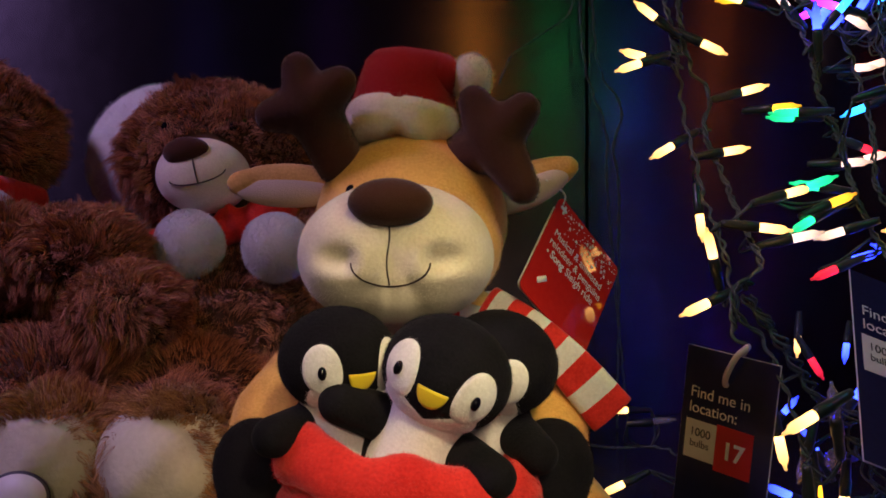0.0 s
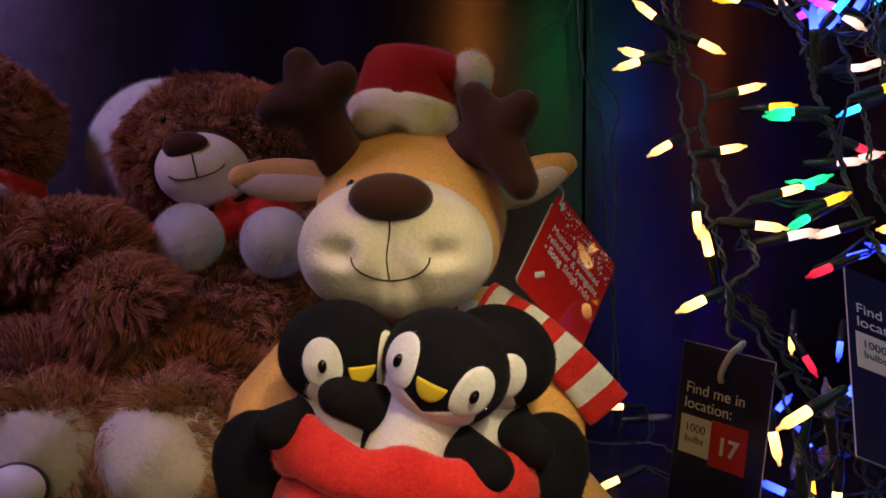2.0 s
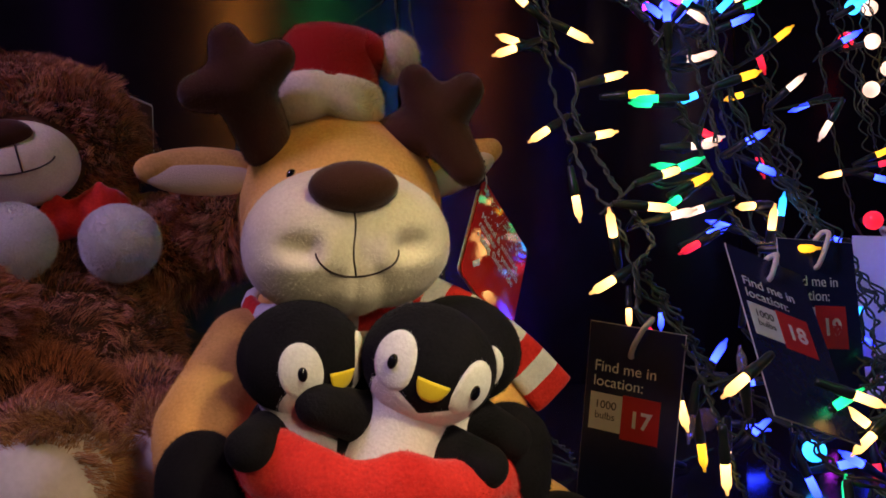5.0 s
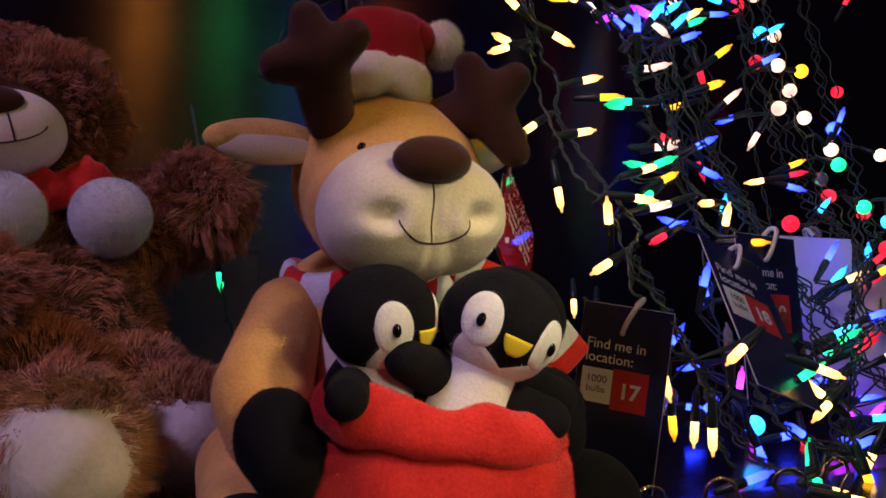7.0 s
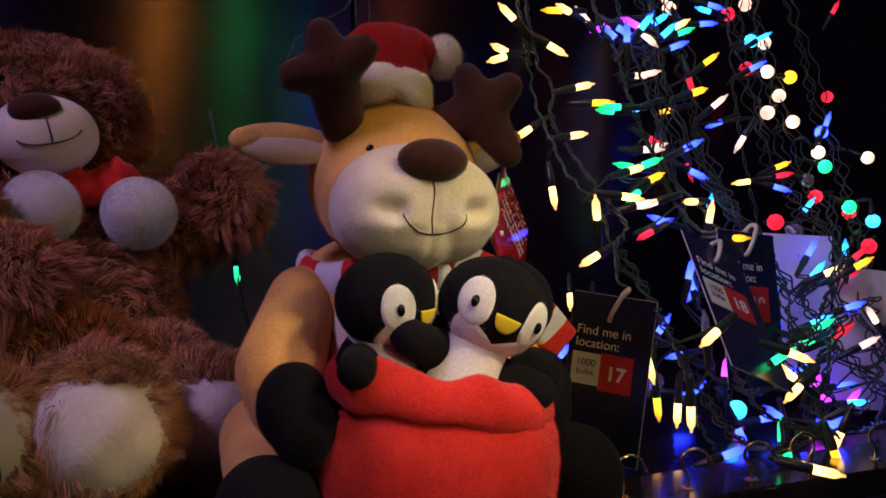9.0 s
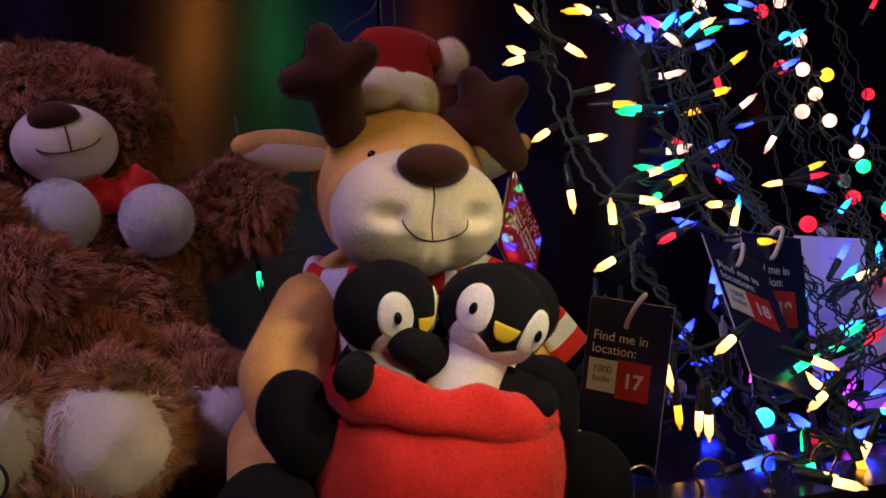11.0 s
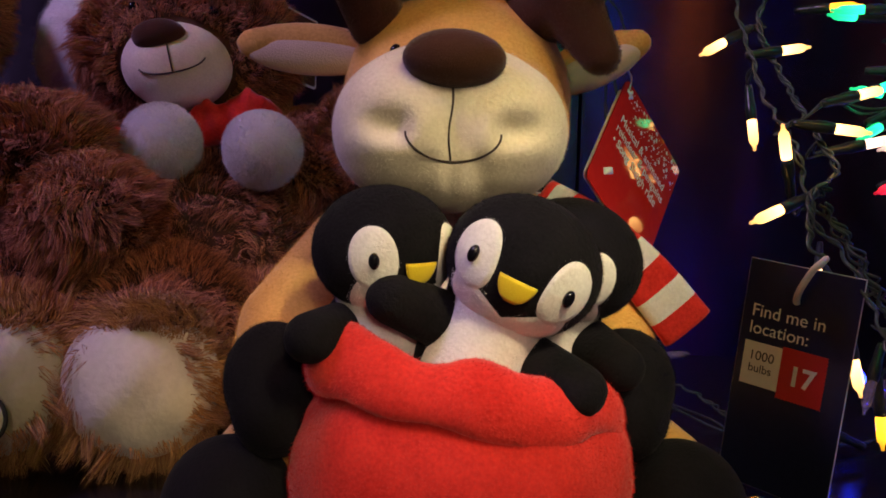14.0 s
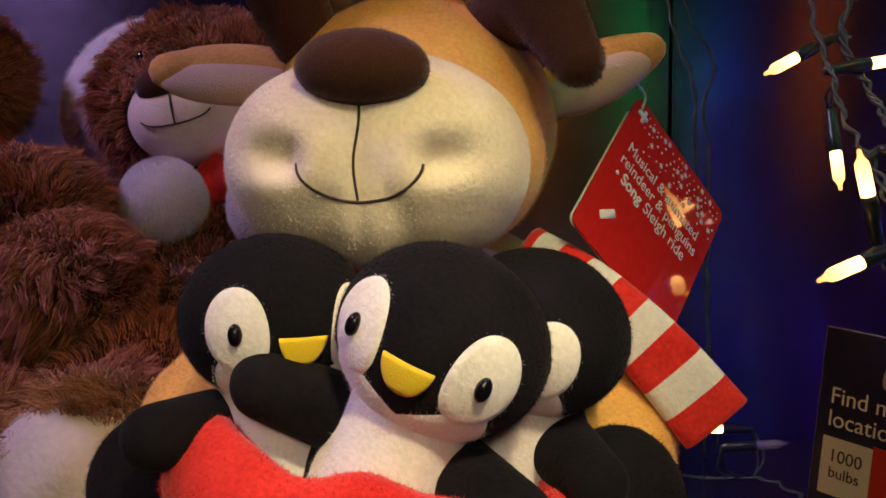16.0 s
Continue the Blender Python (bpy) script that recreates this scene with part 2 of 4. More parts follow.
def strand(name, dark, light, rough=0.8, sheen=0.15):
    """Pile whose strands differ one from another."""
    m, nodes, links, b = shader(name, rough)
    b.inputs["Specular IOR Level"].default_value = 0.2
    geo = nodes.new("ShaderNodeNewGeometry")
    ramp = nodes.new("ShaderNodeValToRGB")
    ramp.color_ramp.elements[0].color, ramp.color_ramp.elements[1].color = (*dark, 1), (*light, 1)
    links.new(geo.outputs["Random Per Island"], ramp.inputs["Fac"])
    links.new(ramp.outputs["Color"], b.inputs["Base Color"])
    b.inputs["Sheen Weight"].default_value = sheen
    return m


def glow(name, colour, strength):
    """A lit lens: brightest round its diode near the base."""
    m, nodes, links, b = shader(name, 0.25)
    co = nodes.new("ShaderNodeTexCoord")
    sep = nodes.new("ShaderNodeSeparateXYZ")
    fall = nodes.new("ShaderNodeMapRange")
    fall.inputs["From Min"].default_value, fall.inputs["From Max"].default_value = 0.006, 0.026
    fall.inputs["To Min"].default_value, fall.inputs["To Max"].default_value = strength, strength * 0.16
    links.new(co.outputs["Object"], sep.inputs["Vector"])
    links.new(sep.outputs["Z"], fall.inputs["Value"])
    links.new(fall.outputs["Result"], b.inputs["Emission Strength"])
    b.inputs["Base Color"].default_value = (*colour, 1)
    b.inputs["Emission Color"].default_value = (*colour, 1)
    return m


GOLD = mottled("golden_plush", (0.60, 0.29, 0.065), (0.88, 0.53, 0.16), 34, 0.9, 0.5, 620, 0.35)
CREAM = mottled("cream_plush", (0.66, 0.58, 0.43), (0.90, 0.83, 0.67), 40, 0.9, 0.5, 620, 0.35)
BLACK = mottled("black_plush", (0.0025, 0.0025, 0.004), (0.011, 0.010, 0.014), 60, 0.95, 0.7, 620, 0.03)
WHITE = mottled("white_plush", (0.64, 0.63, 0.62), (0.88, 0.87, 0.86), 60, 0.9, 0.7, 620, 0.35)
RED = mottled("red_plush", (0.50, 0.012, 0.012), (0.84, 0.050, 0.040), 48, 0.9, 0.6, 620, 0.35)
HATRED = mottled("red_hat_plush", (0.30, 0.008, 0.010), (0.40, 0.014, 0.014), 30, 0.9, 0.5, 1400, 0.35)
BROWN = mottled("brown_plush", (0.046, 0.017, 0.010), (0.085, 0.033, 0.020), 30, 0.9, 0.6, 1400, 0.4)
YELLOW = mottled("yellow_felt", (0.75, 0.55, 0.02), (0.85, 0.66, 0.05), 60, 0.9, 0.4, 1800, 0.2)
PINK = mottled("pale_ear_plush", (0.58, 0.44, 0.32), (0.70, 0.55, 0.42), 30, 0.9, 0.5, 1400, 0.35)
BEAR = mottled("brown_bear_backing", (0.05, 0.02, 0.01), (0.11, 0.045, 0.022), 40, 0.95, 0.5, 700)
STRANDS = strand("brown_bear_pile", (0.16, 0.055, 0.027), (0.80, 0.35, 0.18))
TIPS = strand("tawny_foot_pile", (0.24, 0.10, 0.035), (0.74, 0.42, 0.17))
SOLE = mottled("cream_suede_sole", (0.62, 0.58, 0.48), (0.80, 0.76, 0.66), 30, 0.75, 0.6, 260, 0.3, depth=0.0012)
GOLD_PILE = strand("golden_pile", (0.60, 0.30, 0.070), (0.88, 0.54, 0.18))
CREAM_PILE = strand("cream_pile", (0.66, 0.58, 0.43), (0.90, 0.84, 0.70))
RED_PILE = strand("red_pile", (0.50, 0.012, 0.012), (0.80, 0.05, 0.04))
BLACK_PILE = strand("black_pile", (0.002, 0.002, 0.004), (0.007, 0.007, 0.011), 1.0, 0.0)
BROWN_PILE = strand("brown_pile", (0.024, 0.009, 0.005), (0.080, 0.032, 0.018))
FLUFF = strand("white_fluff_pile", (0.72, 0.72, 0.74), (0.86, 0.86, 0.88))
THREAD = mottled("dark_brown_thread", (0.02, 0.01, 0.008), (0.05, 0.03, 0.02), 200, 0.7)
EYE_BEAD, _, _, _b = shader("black_glass_bead", 0.06)
_b.inputs["Base Color"].default_value = (0.004, 0.004, 0.006, 1)
CARD_RED = mottled("glossy_red_card", (0.55, 0.012, 0.008), (0.66, 0.025, 0.015), 8, 0.07, 0.02, 300, clear=1.0)
CARD_NAVY = mottled("navy_card", (0.010, 0.014, 0.055), (0.015, 0.020, 0.075), 12, 0.26, 0.05, 300)
CARD_WHITE = mottled("white_card", (0.72, 0.71, 0.69), (0.8, 0.79, 0.77), 12, 0.45, 0.05, 300)
INK_WHITE = mottled("white_print", (0.78, 0.78, 0.78), (0.85, 0.85, 0.85), 60, 0.5, 0.02)
INK_BLACK = mottled("black_print", (0.015, 0.015, 0.02), (0.03, 0.03, 0.035), 60, 0.5, 0.02)
INK_RED = mottled("red_print", (0.52, 0.02, 0.025), (0.6, 0.03, 0.035), 30, 0.4, 0.02)
HOOK_PLASTIC = mottled("white_plastic", (0.72, 0.68, 0.62), (0.8, 0.77, 0.72), 50, 0.35, 0.05)
WIRE = mottled("dark_green_cable", (0.030, 0.046, 0.032), (0.060, 0.090, 0.060), 90, 0.24, 0.1, 500)
SOCKET = mottled("dark_green_socket", (0.010, 0.018, 0.013), (0.022, 0.038, 0.026), 90, 0.30, 0.1, 500)
SHELF = mottled("black_lacquered_shelf", (0.010, 0.009, 0.011), (0.024, 0.020, 0.022), 9, 0.16, 0.12, 140, depth=0.0003)
BACK = mottled("dark_foil_panel", (0.034, 0.028, 0.040), (0.075, 0.062, 0.085), 6, 0.27, 0.2, 45, metal=0.9, depth=0.0006)
BACK.node_tree.nodes["Principled BSDF"].inputs["Anisotropic"].default_value = 0.85
BACK.node_tree.nodes["Principled BSDF"].inputs["Anisotropic Rotation"].default_value = 0.25
ROOM = mottled("dark_shop_paint", (0.04, 0.036, 0.055), (0.075, 0.066, 0.095), 3, 0.7, 0.1, 40)
LEDGE = mottled("olive_ledge_board", (0.035, 0.032, 0.016), (0.065, 0.055, 0.028), 12, 0.6, 0.1, 200)
BRASS = mottled("brass_plated_wire", (0.55, 0.40, 0.20), (0.75, 0.58, 0.34), 60, 0.22, 0.05, 400, metal=1.0)
CLEAR, _n, _l, _b = shader("clear_lens", 0.12)
_b.inputs["Base Color"].default_value = (0.75, 0.72, 0.72, 1)
_b.inputs["Transmission Weight"].default_value = 0.75

LIT = {
    "w": glow("warm_white_lens", (1.0, 0.52, 0.15), 6.0),
    "a": glow("amber_lens", (1.0, 0.46, 0.02), 3.6),
    "g": glow("green_lens", (0.015, 0.80, 0.26), 3.6),
    "b": glow("blue_lens", (0.016, 0.032, 1.0), 18.0),
    "c": glow("cyan_lens", (0.025, 0.36, 1.0), 7.0),
    "r": glow("red_lens", (1.0, 0.02, 0.05), 2.2),
    "p": glow("pink_white_lens", (1.0, 0.66, 0.50), 2.6),
    "m": glow("magenta_lens", (0.60, 0.03, 1.0), 8.0),
    "o": CLEAR,
}
COLOUR_WORD = {"w": "warm white", "a": "amber", "g": "green", "b": "blue", "c": "cyan", "r": "red", "p": "pinkish white", "m": "magenta", "o": "unlit clear"}

# ---- the shelf and the shop round it ----
SH = 0.028
bm = bmesh.new()
block(bm, (-1.3, 0.40, SH - 0.03), (1.5, 1.10, SH), 0.002)
tagged(part("shelf", bm, SHELF), "glossy black lacquered display shelf", "shelf", kind="structure")
bm = bmesh.new()
block(bm, (0.085, 0.41, SH - 0.0005), (1.4, 0.470, SH + 0.017), 0.0015)
tagged(part("hook_rail", bm, SHELF), "black lacquered rail along the shelf's front, carrying hooks", "rail", kind="structure")
for i, (x0, x1) in enumerate(((-1.3, -0.62), (-0.617, 0.166), (0.169, 0.62), (0.623, 1.5))):
    bm = bmesh.new()
    block(bm, (x0, 1.06 + 0.004 * (i % 2), SH), (x1, 1.10, 1.7), 0.002)
    tagged(part("wall_panel", bm, BACK), "dark lacquered back panel behind the toys", "wall panel", kind="structure")
for name, lo, hi in (("wall_west", (-1.4, -2.2, -0.9), (-1.3, 1.2, 1.9)), ("wall_east", (1.5, -2.2, -0.9), (1.6, 1.2, 1.9)),
                     ("wall_south", (-1.4, -2.3, -0.9), (1.6, -2.2, 1.9)), ("wall_north", (-1.4, 1.11, -0.9), (1.6, 1.2, 1.9)),
                     ("floor", (-1.4, -2.3, -1.0), (1.6, 1.2, -0.9)), ("ceiling", (-1.4, -2.3, 1.9), (1.6, 1.2, 2.0))):
    bm = bmesh.new()
    block(bm, lo, hi)
    tagged(part(name, bm, ROOM), "dark painted " + name.split("_")[0] + " of the shop", name.split("_")[0], kind="structure")
bm = bmesh.new()
block(bm, (-1.25, 0.45, -0.9), (1.45, 1.08, SH - 0.0305), 0.004)
tagged(part("shelf_cabinet", bm, ROOM), "dark painted cabinet under the shelf", "cabinet", kind="structure")


# ---- the reindeer ----
def reindeer():
    deer = thing("plush_reindeer", (-0.012, 0.52, SH), "golden plush reindeer in a red Santa hat, hugging a red sack", "soft toy")
    # body, arms, legs
    bm = bmesh.new()
    ball(bm, (-0.012, 0.56, 0.105), (0.078, 0.058, 0.078))
    ball(bm, (-0.012, 0.55, 0.155), (0.062, 0.048, 0.05))
    melt(part("body", bm, GOLD, deer, "round golden plush body"))
    bm = bmesh.new()
    patch(bm, skin((-0.012, 0.55, 0.13), (0.066, 0.056, 0.062)), -4, 0, 42, 60, 0.003)
    part("belly", bm, CREAM, deer, "cream plush belly")
    for s in (-1, 1):
        bm = bmesh.new()
        limb(bm, (-0.012 + s * 0.055, 0.538, 0.162), (-0.018 + s * 0.073, 0.506, 0.125), 0.022, 0.026)
        limb(bm, (-0.018 + s * 0.073, 0.506, 0.125), (-0.020 + s * 0.074, 0.482, 0.110), 0.026, 0.022)
        arm = melt(part("arm", bm, GOLD, deer))
        fuzz(arm, 1.8, 0.0009, 0.00013, GOLD_PILE, 90 + s)
        bm = bmesh.new()
        ball(bm, (-0.020 + s * 0.0755, 0.464, 0.110), (0.0205, 0.024, 0.0245), (0, 0, s * 12))
        ball(bm, (-0.020 + s * 0.0735, 0.452, 0.100), (0.0180, 0.017, 0.021))
        mitt = melt(part("mitt", bm, BLACK, deer, "black plush hoof mitt"))
        fuzz(mitt, 1.6, 0.0009, 0.00013, BLACK_PILE, 94 + s)
        bm = bmesh.new()
        limb(bm, (-0.012 + s * 0.07, 0.56, 0.072), (-0.012 + s * 0.090, 0.485, 0.062), 0.032, 0.026)
        melt(part("leg", bm, GOLD, deer))
        bm = bmesh.new()
        ball(bm, (-0.016 + s * 0.096, 0.458, 0.057), (0.028, 0.034, 0.030))
        melt(part("foot", bm, BLACK, deer, "black plush hoof foot"))
    # head
    bm = bmesh.new()
    ball(bm, (-0.014, 0.552, 0.238), (0.058, 0.052, 0.053))
    ball(bm, (-0.017, 0.528, 0.222), (0.056, 0.045, 0.042))
    head = melt(part("head", bm, GOLD, deer, "golden plush head"))
    # muzzle: two full cheeks
    bm = bmesh.new()
    ball(bm, (-0.021, 0.506, 0.222), (0.052, 0.036, 0.036))
    for s in (-1, 1):
        ball(bm, (-0.021 + s * 0.020, 0.503, 0.217), (0.034, 0.036, 0.034))
    ball(bm, (-0.021, 0.503, 0.203), (0.026, 0.032, 0.024))
    muzzle = baked(melt(part("muzzle", bm, CREAM, head, "full cream plush muzzle"), 0.002, 8))
    for v in muzzle.data.vertices:
        if v.co.y < 0.51:
            for side in (-1, 1):
                out = side * (v.co.x + 0.0225) - 0.0245
                q = (out / (0.0060 if out < 0 else 0.0135)) ** 2 + ((v.co.z - 0.2150 - 0.15 * max(0, out)) / 0.0068) ** 2
                v.co.y += 0.0080 * math.exp(-q)
            low = 1 / (1 + math.exp((v.co.z - 0.2030) / 0.0022))
            v.co.y += 0.0016 * math.exp(-((v.co.x + 0.0225) / 0.0030) ** 2) * (1 if v.co.z < 0.238 else 0) + 0.0030 * low
    bm = bmesh.new()
    ball(bm, (-0.0225, 0.4745, 0.2450), (0.0222, 0.0125, 0.0128), (-30, 0, 0))
    nose = part("nose", bm, BROWN, head, "dark brown plush nose")
    fuzz(nose, 1.4, 0.0007, 0.00010, BROWN_PILE, 60)
    laid = tree_of(muzzle)
    fuzz(muzzle, 1.1, 0.0008, 0.00010, CREAM_PILE, 61, lambda p: (p[:, 1] < 0.53) & (np.abs(p[:, 0] + 0.0235) > 0.0012))
    fuzz(head, 1.0, 0.0009, 0.00010, GOLD_PILE, 62, lambda p: p[:, 1] < 0.58)
    bm = bmesh.new()
    tube(bm, [laid(-0.0235 + 0.0008 * math.sin(k * 0.7), 0.2360 - 0.0034 * k) for k in range(11)], 0.00055, 5)
    part("seam", bm, THREAD, head, "dark thread seam down the muzzle")
    bm = bmesh.new()
    tube(bm, [laid(-0.0222 + 0.0205 * math.sin(radians(d)), 0.2135 - 0.0122 * math.cos(radians(d))) for d in range(-90, 91, 9)], 0.00055, 5)
    part("smile", bm, THREAD, head, "dark stitched smile")
    for s in (-1, 1):
        bm = bmesh.new()
        ball(bm, (-0.018 + s * 0.0285, 0.5125, 0.2530), (0.0032, 0.0028, 0.0040), sub=3)
        part("eye", bm, EYE_BEAD, head, "small black glossy eye")
    # ears
    for s, tip, root in ((-1, (-0.122, 0.548, 0.2605), (-0.060, 0.556, 0.2585)), (1, (0.083, 0.556, 0.272), (0.036, 0.560, 0.250))):
        a, b = Vector(root), Vector(tip)
        d = b - a
        ang = math.degrees(math.atan2(d.z, d.x))
        bm = bmesh.new()
        ball(bm, a.lerp(b, 0.45), (d.length * 0.58, 0.009, 0.0135), (8, -ang, 0))
        ball(bm, a.lerp(b, 0.86), (0.012, 0.006, 0.0085), (0, -ang, 0))
        ear = melt(part("ear", bm, GOLD, head), 0.002, 4)
        bm = bmesh.new()
        ball(bm, a.lerp(b, 0.45) + Vector((0, -0.005, -0.0045)), (d.length * 0.50, 0.0062, 0.0095), (8, -ang, 0))
        part("ear_lining", bm, PINK, head, "pale plush ear lining")
    # antlers: flat stuffed, three lobes each
    for s, lobes in ((1, ((0.012, 0.272), (0.0225, 0.3040), (0.0500, 0.2990), (0.0495, 0.2550))), (-1, ((-0.056, 0.272), (-0.0772, 0.3225), (-0.0525, 0.3139), (-0.0930, 0.2966)))):
        bm = bmesh.new()
        hub = Vector((sum(p[0] for p in lobes) / 4, 0.518, sum(p[1] for p in lobes) / 4))
        for i, (x, z) in enumerate(lobes):
            limb(bm, hub, (x, (0.540 if i == 0 else 0.514) - 0.25 * (x - hub.x), z), 0.0162, 0.0145 if i == 0 else 0.0098, 6)
        antler = melt(part("antler", bm, BROWN, head, "dark brown stuffed antler"), 0.0025, 5)
        fuzz(antler, 1.6, 0.0010, 0.00013, BROWN_PILE, 80 + s)
    # hat
    top = pose(-0.012, 0.556, 0.285, -6, 4, 0)
    bm = bmesh.new()
    lathe(bm, [(0.0005, 0.056), (0.014, 0.0555), (0.023, 0.053), (0.0275, 0.047), (0.0295, 0.036), (0.031, 0.022), (0.032, 0.012), (0.02, 0.010), (0.0005, 0.010)][::-1], None, 56)
    for v in bm.verts:
        a, h = math.atan2(v.co.y, v.co.x), v.co.z / 0.056
        k = 1 + h * (0.035 * math.sin(4 * a + 5 * h) + 0.025 * math.sin(7 * a + 1.3))
        v.co.x, v.co.y = v.co.x * k + 0.003 * h * h, v.co.y * k
    bm.transform(top)
    ball(bm, (0.010, 0.555, 0.325), (0.017, 0.018, 0.015))
    hat = part("hat", bm, HATRED, deer, "red plush Santa hat")
    bm = bmesh.new()
    lathe(bm, [(0.0005, -0.004), (0.026, -0.004), (0.0325, -0.002), (0.0345, 0.004), (0.0345, 0.016), (0.0325, 0.0215), (0.0265, 0.0225), (0.0005, 0.0225)], None, 64)
    for v in bm.verts:
        a = math.atan2(v.co.y, v.co.x)
        k = math.exp(-((a + 1.62) / 0.22) ** 2)
        v.co.x, v.co.y = v.co.x * (1 - 0.035 * k + 0.015 * math.sin(5 * a)), v.co.y * (1 - 0.035 * k + 0.015 * math.sin(5 * a))
        v.co.z += 0.0045 * k * (1 - v.co.z / 0.03) - 0.0015 * k * max(0, v.co.z / 0.0225) + 0.001 * math.sin(3 * a + 1)
    bm.transform(top)
    brim = part("brim", bm, CREAM, hat, "cream plush hat brim")
    fuzz(brim, 2.2, 0.0014, 0.00014, CREAM_PILE, 65)
    fuzz(hat, 1.6, 0.0011, 0.00013, strand("hat_pile", (0.24, 0.006, 0.008), (0.42, 0.018, 0.018)), 67)
    bm = bmesh.new()
    ball(bm, (0.0315, 0.550, 0.3235), (0.0120, 0.012, 0.0145))
    pom = part("pompom", bm, CREAM, hat, "cream plush pompom")
    fuzz(pom, 3.0, 0.0020, 0.00014, CREAM_PILE, 66)
    # scarf: a ring of stripes and one hanging tail
    scarf = part("scarf", ring_stripes((-0.012, 0.545, 0.178), 0.050, 0.040, 0.012), (RED, WHITE), deer, "red and white striped plush scarf")
    part("scarf_tail", tail_stripes([(0.026, 0.512, 0.190), (0.047, 0.494, 0.176), (0.069, 0.487, 0.156), (0.090, 0.486, 0.132)], 0.0122, 0.0055), (RED, WHITE), deer, "hanging end of the striped scarf")
    # sack
    bm = bmesh.new()
    prof = [(0.0005, 0.0), (0.048, 0.0), (0.060, 0.006), (0.068, 0.025), (0.0705, 0.046), (0.069, 0.062), (0.065, 0.074), (0.058, 0.082), (0.036, 0.079), (0.0005, 0.075)]
    lathe(bm, prof, pose(-0.017, 0.449, SH, 0, 0, 0) @ Matrix.Diagonal((1, 0.86, 1, 1)), 56)
    for v in bm.verts:
        a = math.atan2(v.co.y - 0.449, v.co.x + 0.017)
        h = (v.co.z - SH) / 0.08
        k = 1 + 0.025 * math.sin(5 * a + 1) * h + 0.02 * math.sin(9 * a + 2.3 + 3 * h) * h
        v.co.x, v.co.y = -0.017 + (v.co.x + 0.017) * k, 0.449 + (v.co.y - 0.449) * k
    sack = part("sack", bm, RED, deer, "bright red plush sack")
    bm = bmesh.new()
    n = 64
    rings = []
    for i in range(n):
        a = 2 * math.pi * i / n
        c = Vector((-0.017 + 0.0565 * math.cos(a), 0.449 + 0.050 * math.sin(a), SH + 0.089 - 0.0095 * math.cos(a) - 0.002 * max(0, -math.sin(a)) + 0.0012 * math.sin(7 * a)))
        out = Vector((math.cos(a), 0.9 * math.sin(a), 0)).normalized()
        w = 0.0085 + 0.0012 * math.sin(5 * a + 2) + 0.0006 * math.sin(11 * a)
        rings.append([bm.verts.new(c + out * w * math.cos(b) + Vector((0, 0, 1)) * (w * 1.45 * math.sin(b)) + out * 0.004 * -math.sin(b)) for b in [2 * math.pi * k / 16 for k in range(16)]])
    for i in range(n):
        p, q = rings[i], rings[(i + 1) % n]
        for k in range(16):
            bm.faces.new((p[k], q[k], q[(k + 1) % 16], p[(k + 1) % 16]))
    rim = part("rim", bm, RED, sack, "rolled rim of the sack")
    fuzz(rim, 2.4, 0.0010, 0.00013, RED_PILE, 63)
    fuzz(sack, 2.2, 0.0010, 0.00013, RED_PILE, 64, lambda p: (p[:, 1] < 0.49) & (p[:, 2] > SH + 0.004))
    # the head nods forward over the sack
    nod = Matrix.Translation((-0.0045, 0, 0.21)) @ Matrix.Scale(0.924, 4) @ Matrix.Translation((0, 0, -0.21))
    for ob in [*head.children_recursive, head]:
        ob.data.transform(nod)
    for ob in [*hat.children_recursive, hat]:
        ob.data.transform(Matrix.Translation((-0.009, 0, 0)) @ nod)
    return deer


def ring_stripes(c, rx, ry, h):
    bm = bmesh.new()
    n, s = 96, 12
    rings = []
    for i in range(n):
        a = 2 * math.pi * i / n
        o = Vector((math.cos(a) * rx, math.sin(a) * ry, 0.004 * math.sin(3 * a)))
        out = Vector((math.cos(a), math.sin(a), 0))
        rings.append([bm.verts.new(Vector(c) + o + out * 0.006 * math.cos(b) + Vector((0, 0, h * math.sin(b)))) for b in [2 * math.pi * k / s for k in range(s)]])
    for i in range(n):
        for k in range(s):
            f = bm.faces.new((rings[i][k], rings[(i + 1) % n][k], rings[(i + 1) % n][(k + 1) % s], rings[i][(k + 1) % s]))
            f.material_index = (i // 6) % 2
    return bm


def tail_stripes(pts, half, thick):
    bm = bmesh.new()
    line = spline(pts, 14)
    s = 20
    rings = []
    for i, p in enumerate(line):
        d = (line[min(i + 1, len(line) - 1)] - line[max(i - 1, 0)]).normalized()
        v = d.cross(Vector((0, -1, 0))).normalized()
        w = half * (0.8 + 0.3 * i / len(line))
        nn = d.cross(v)
        row = []
        for k in range(s):
            b = 2 * math.pi * k / s
            row.append(bm.verts.new(p + v * w * math.copysign(abs(math.cos(b)) ** 0.6, math.cos(b)) + nn * thick * math.copysign(abs(math.sin(b)) ** 0.8, math.sin(b))))
        rings.append(row)
    for i in range(len(rings) - 1):
        for k in range(s):
            f = bm.faces.new((rings[i][k], rings[i][(k + 1) % s], rings[i + 1][(k + 1) % s], rings[i + 1][k]))
            f.material_index = ((len(rings) - 2 - i) // 5) % 2
    for f in (bm.faces.new(rings[0][::-1]), bm.faces.new(rings[-1])):
        f.material_index = 1
    return bm


deer = reindeer()


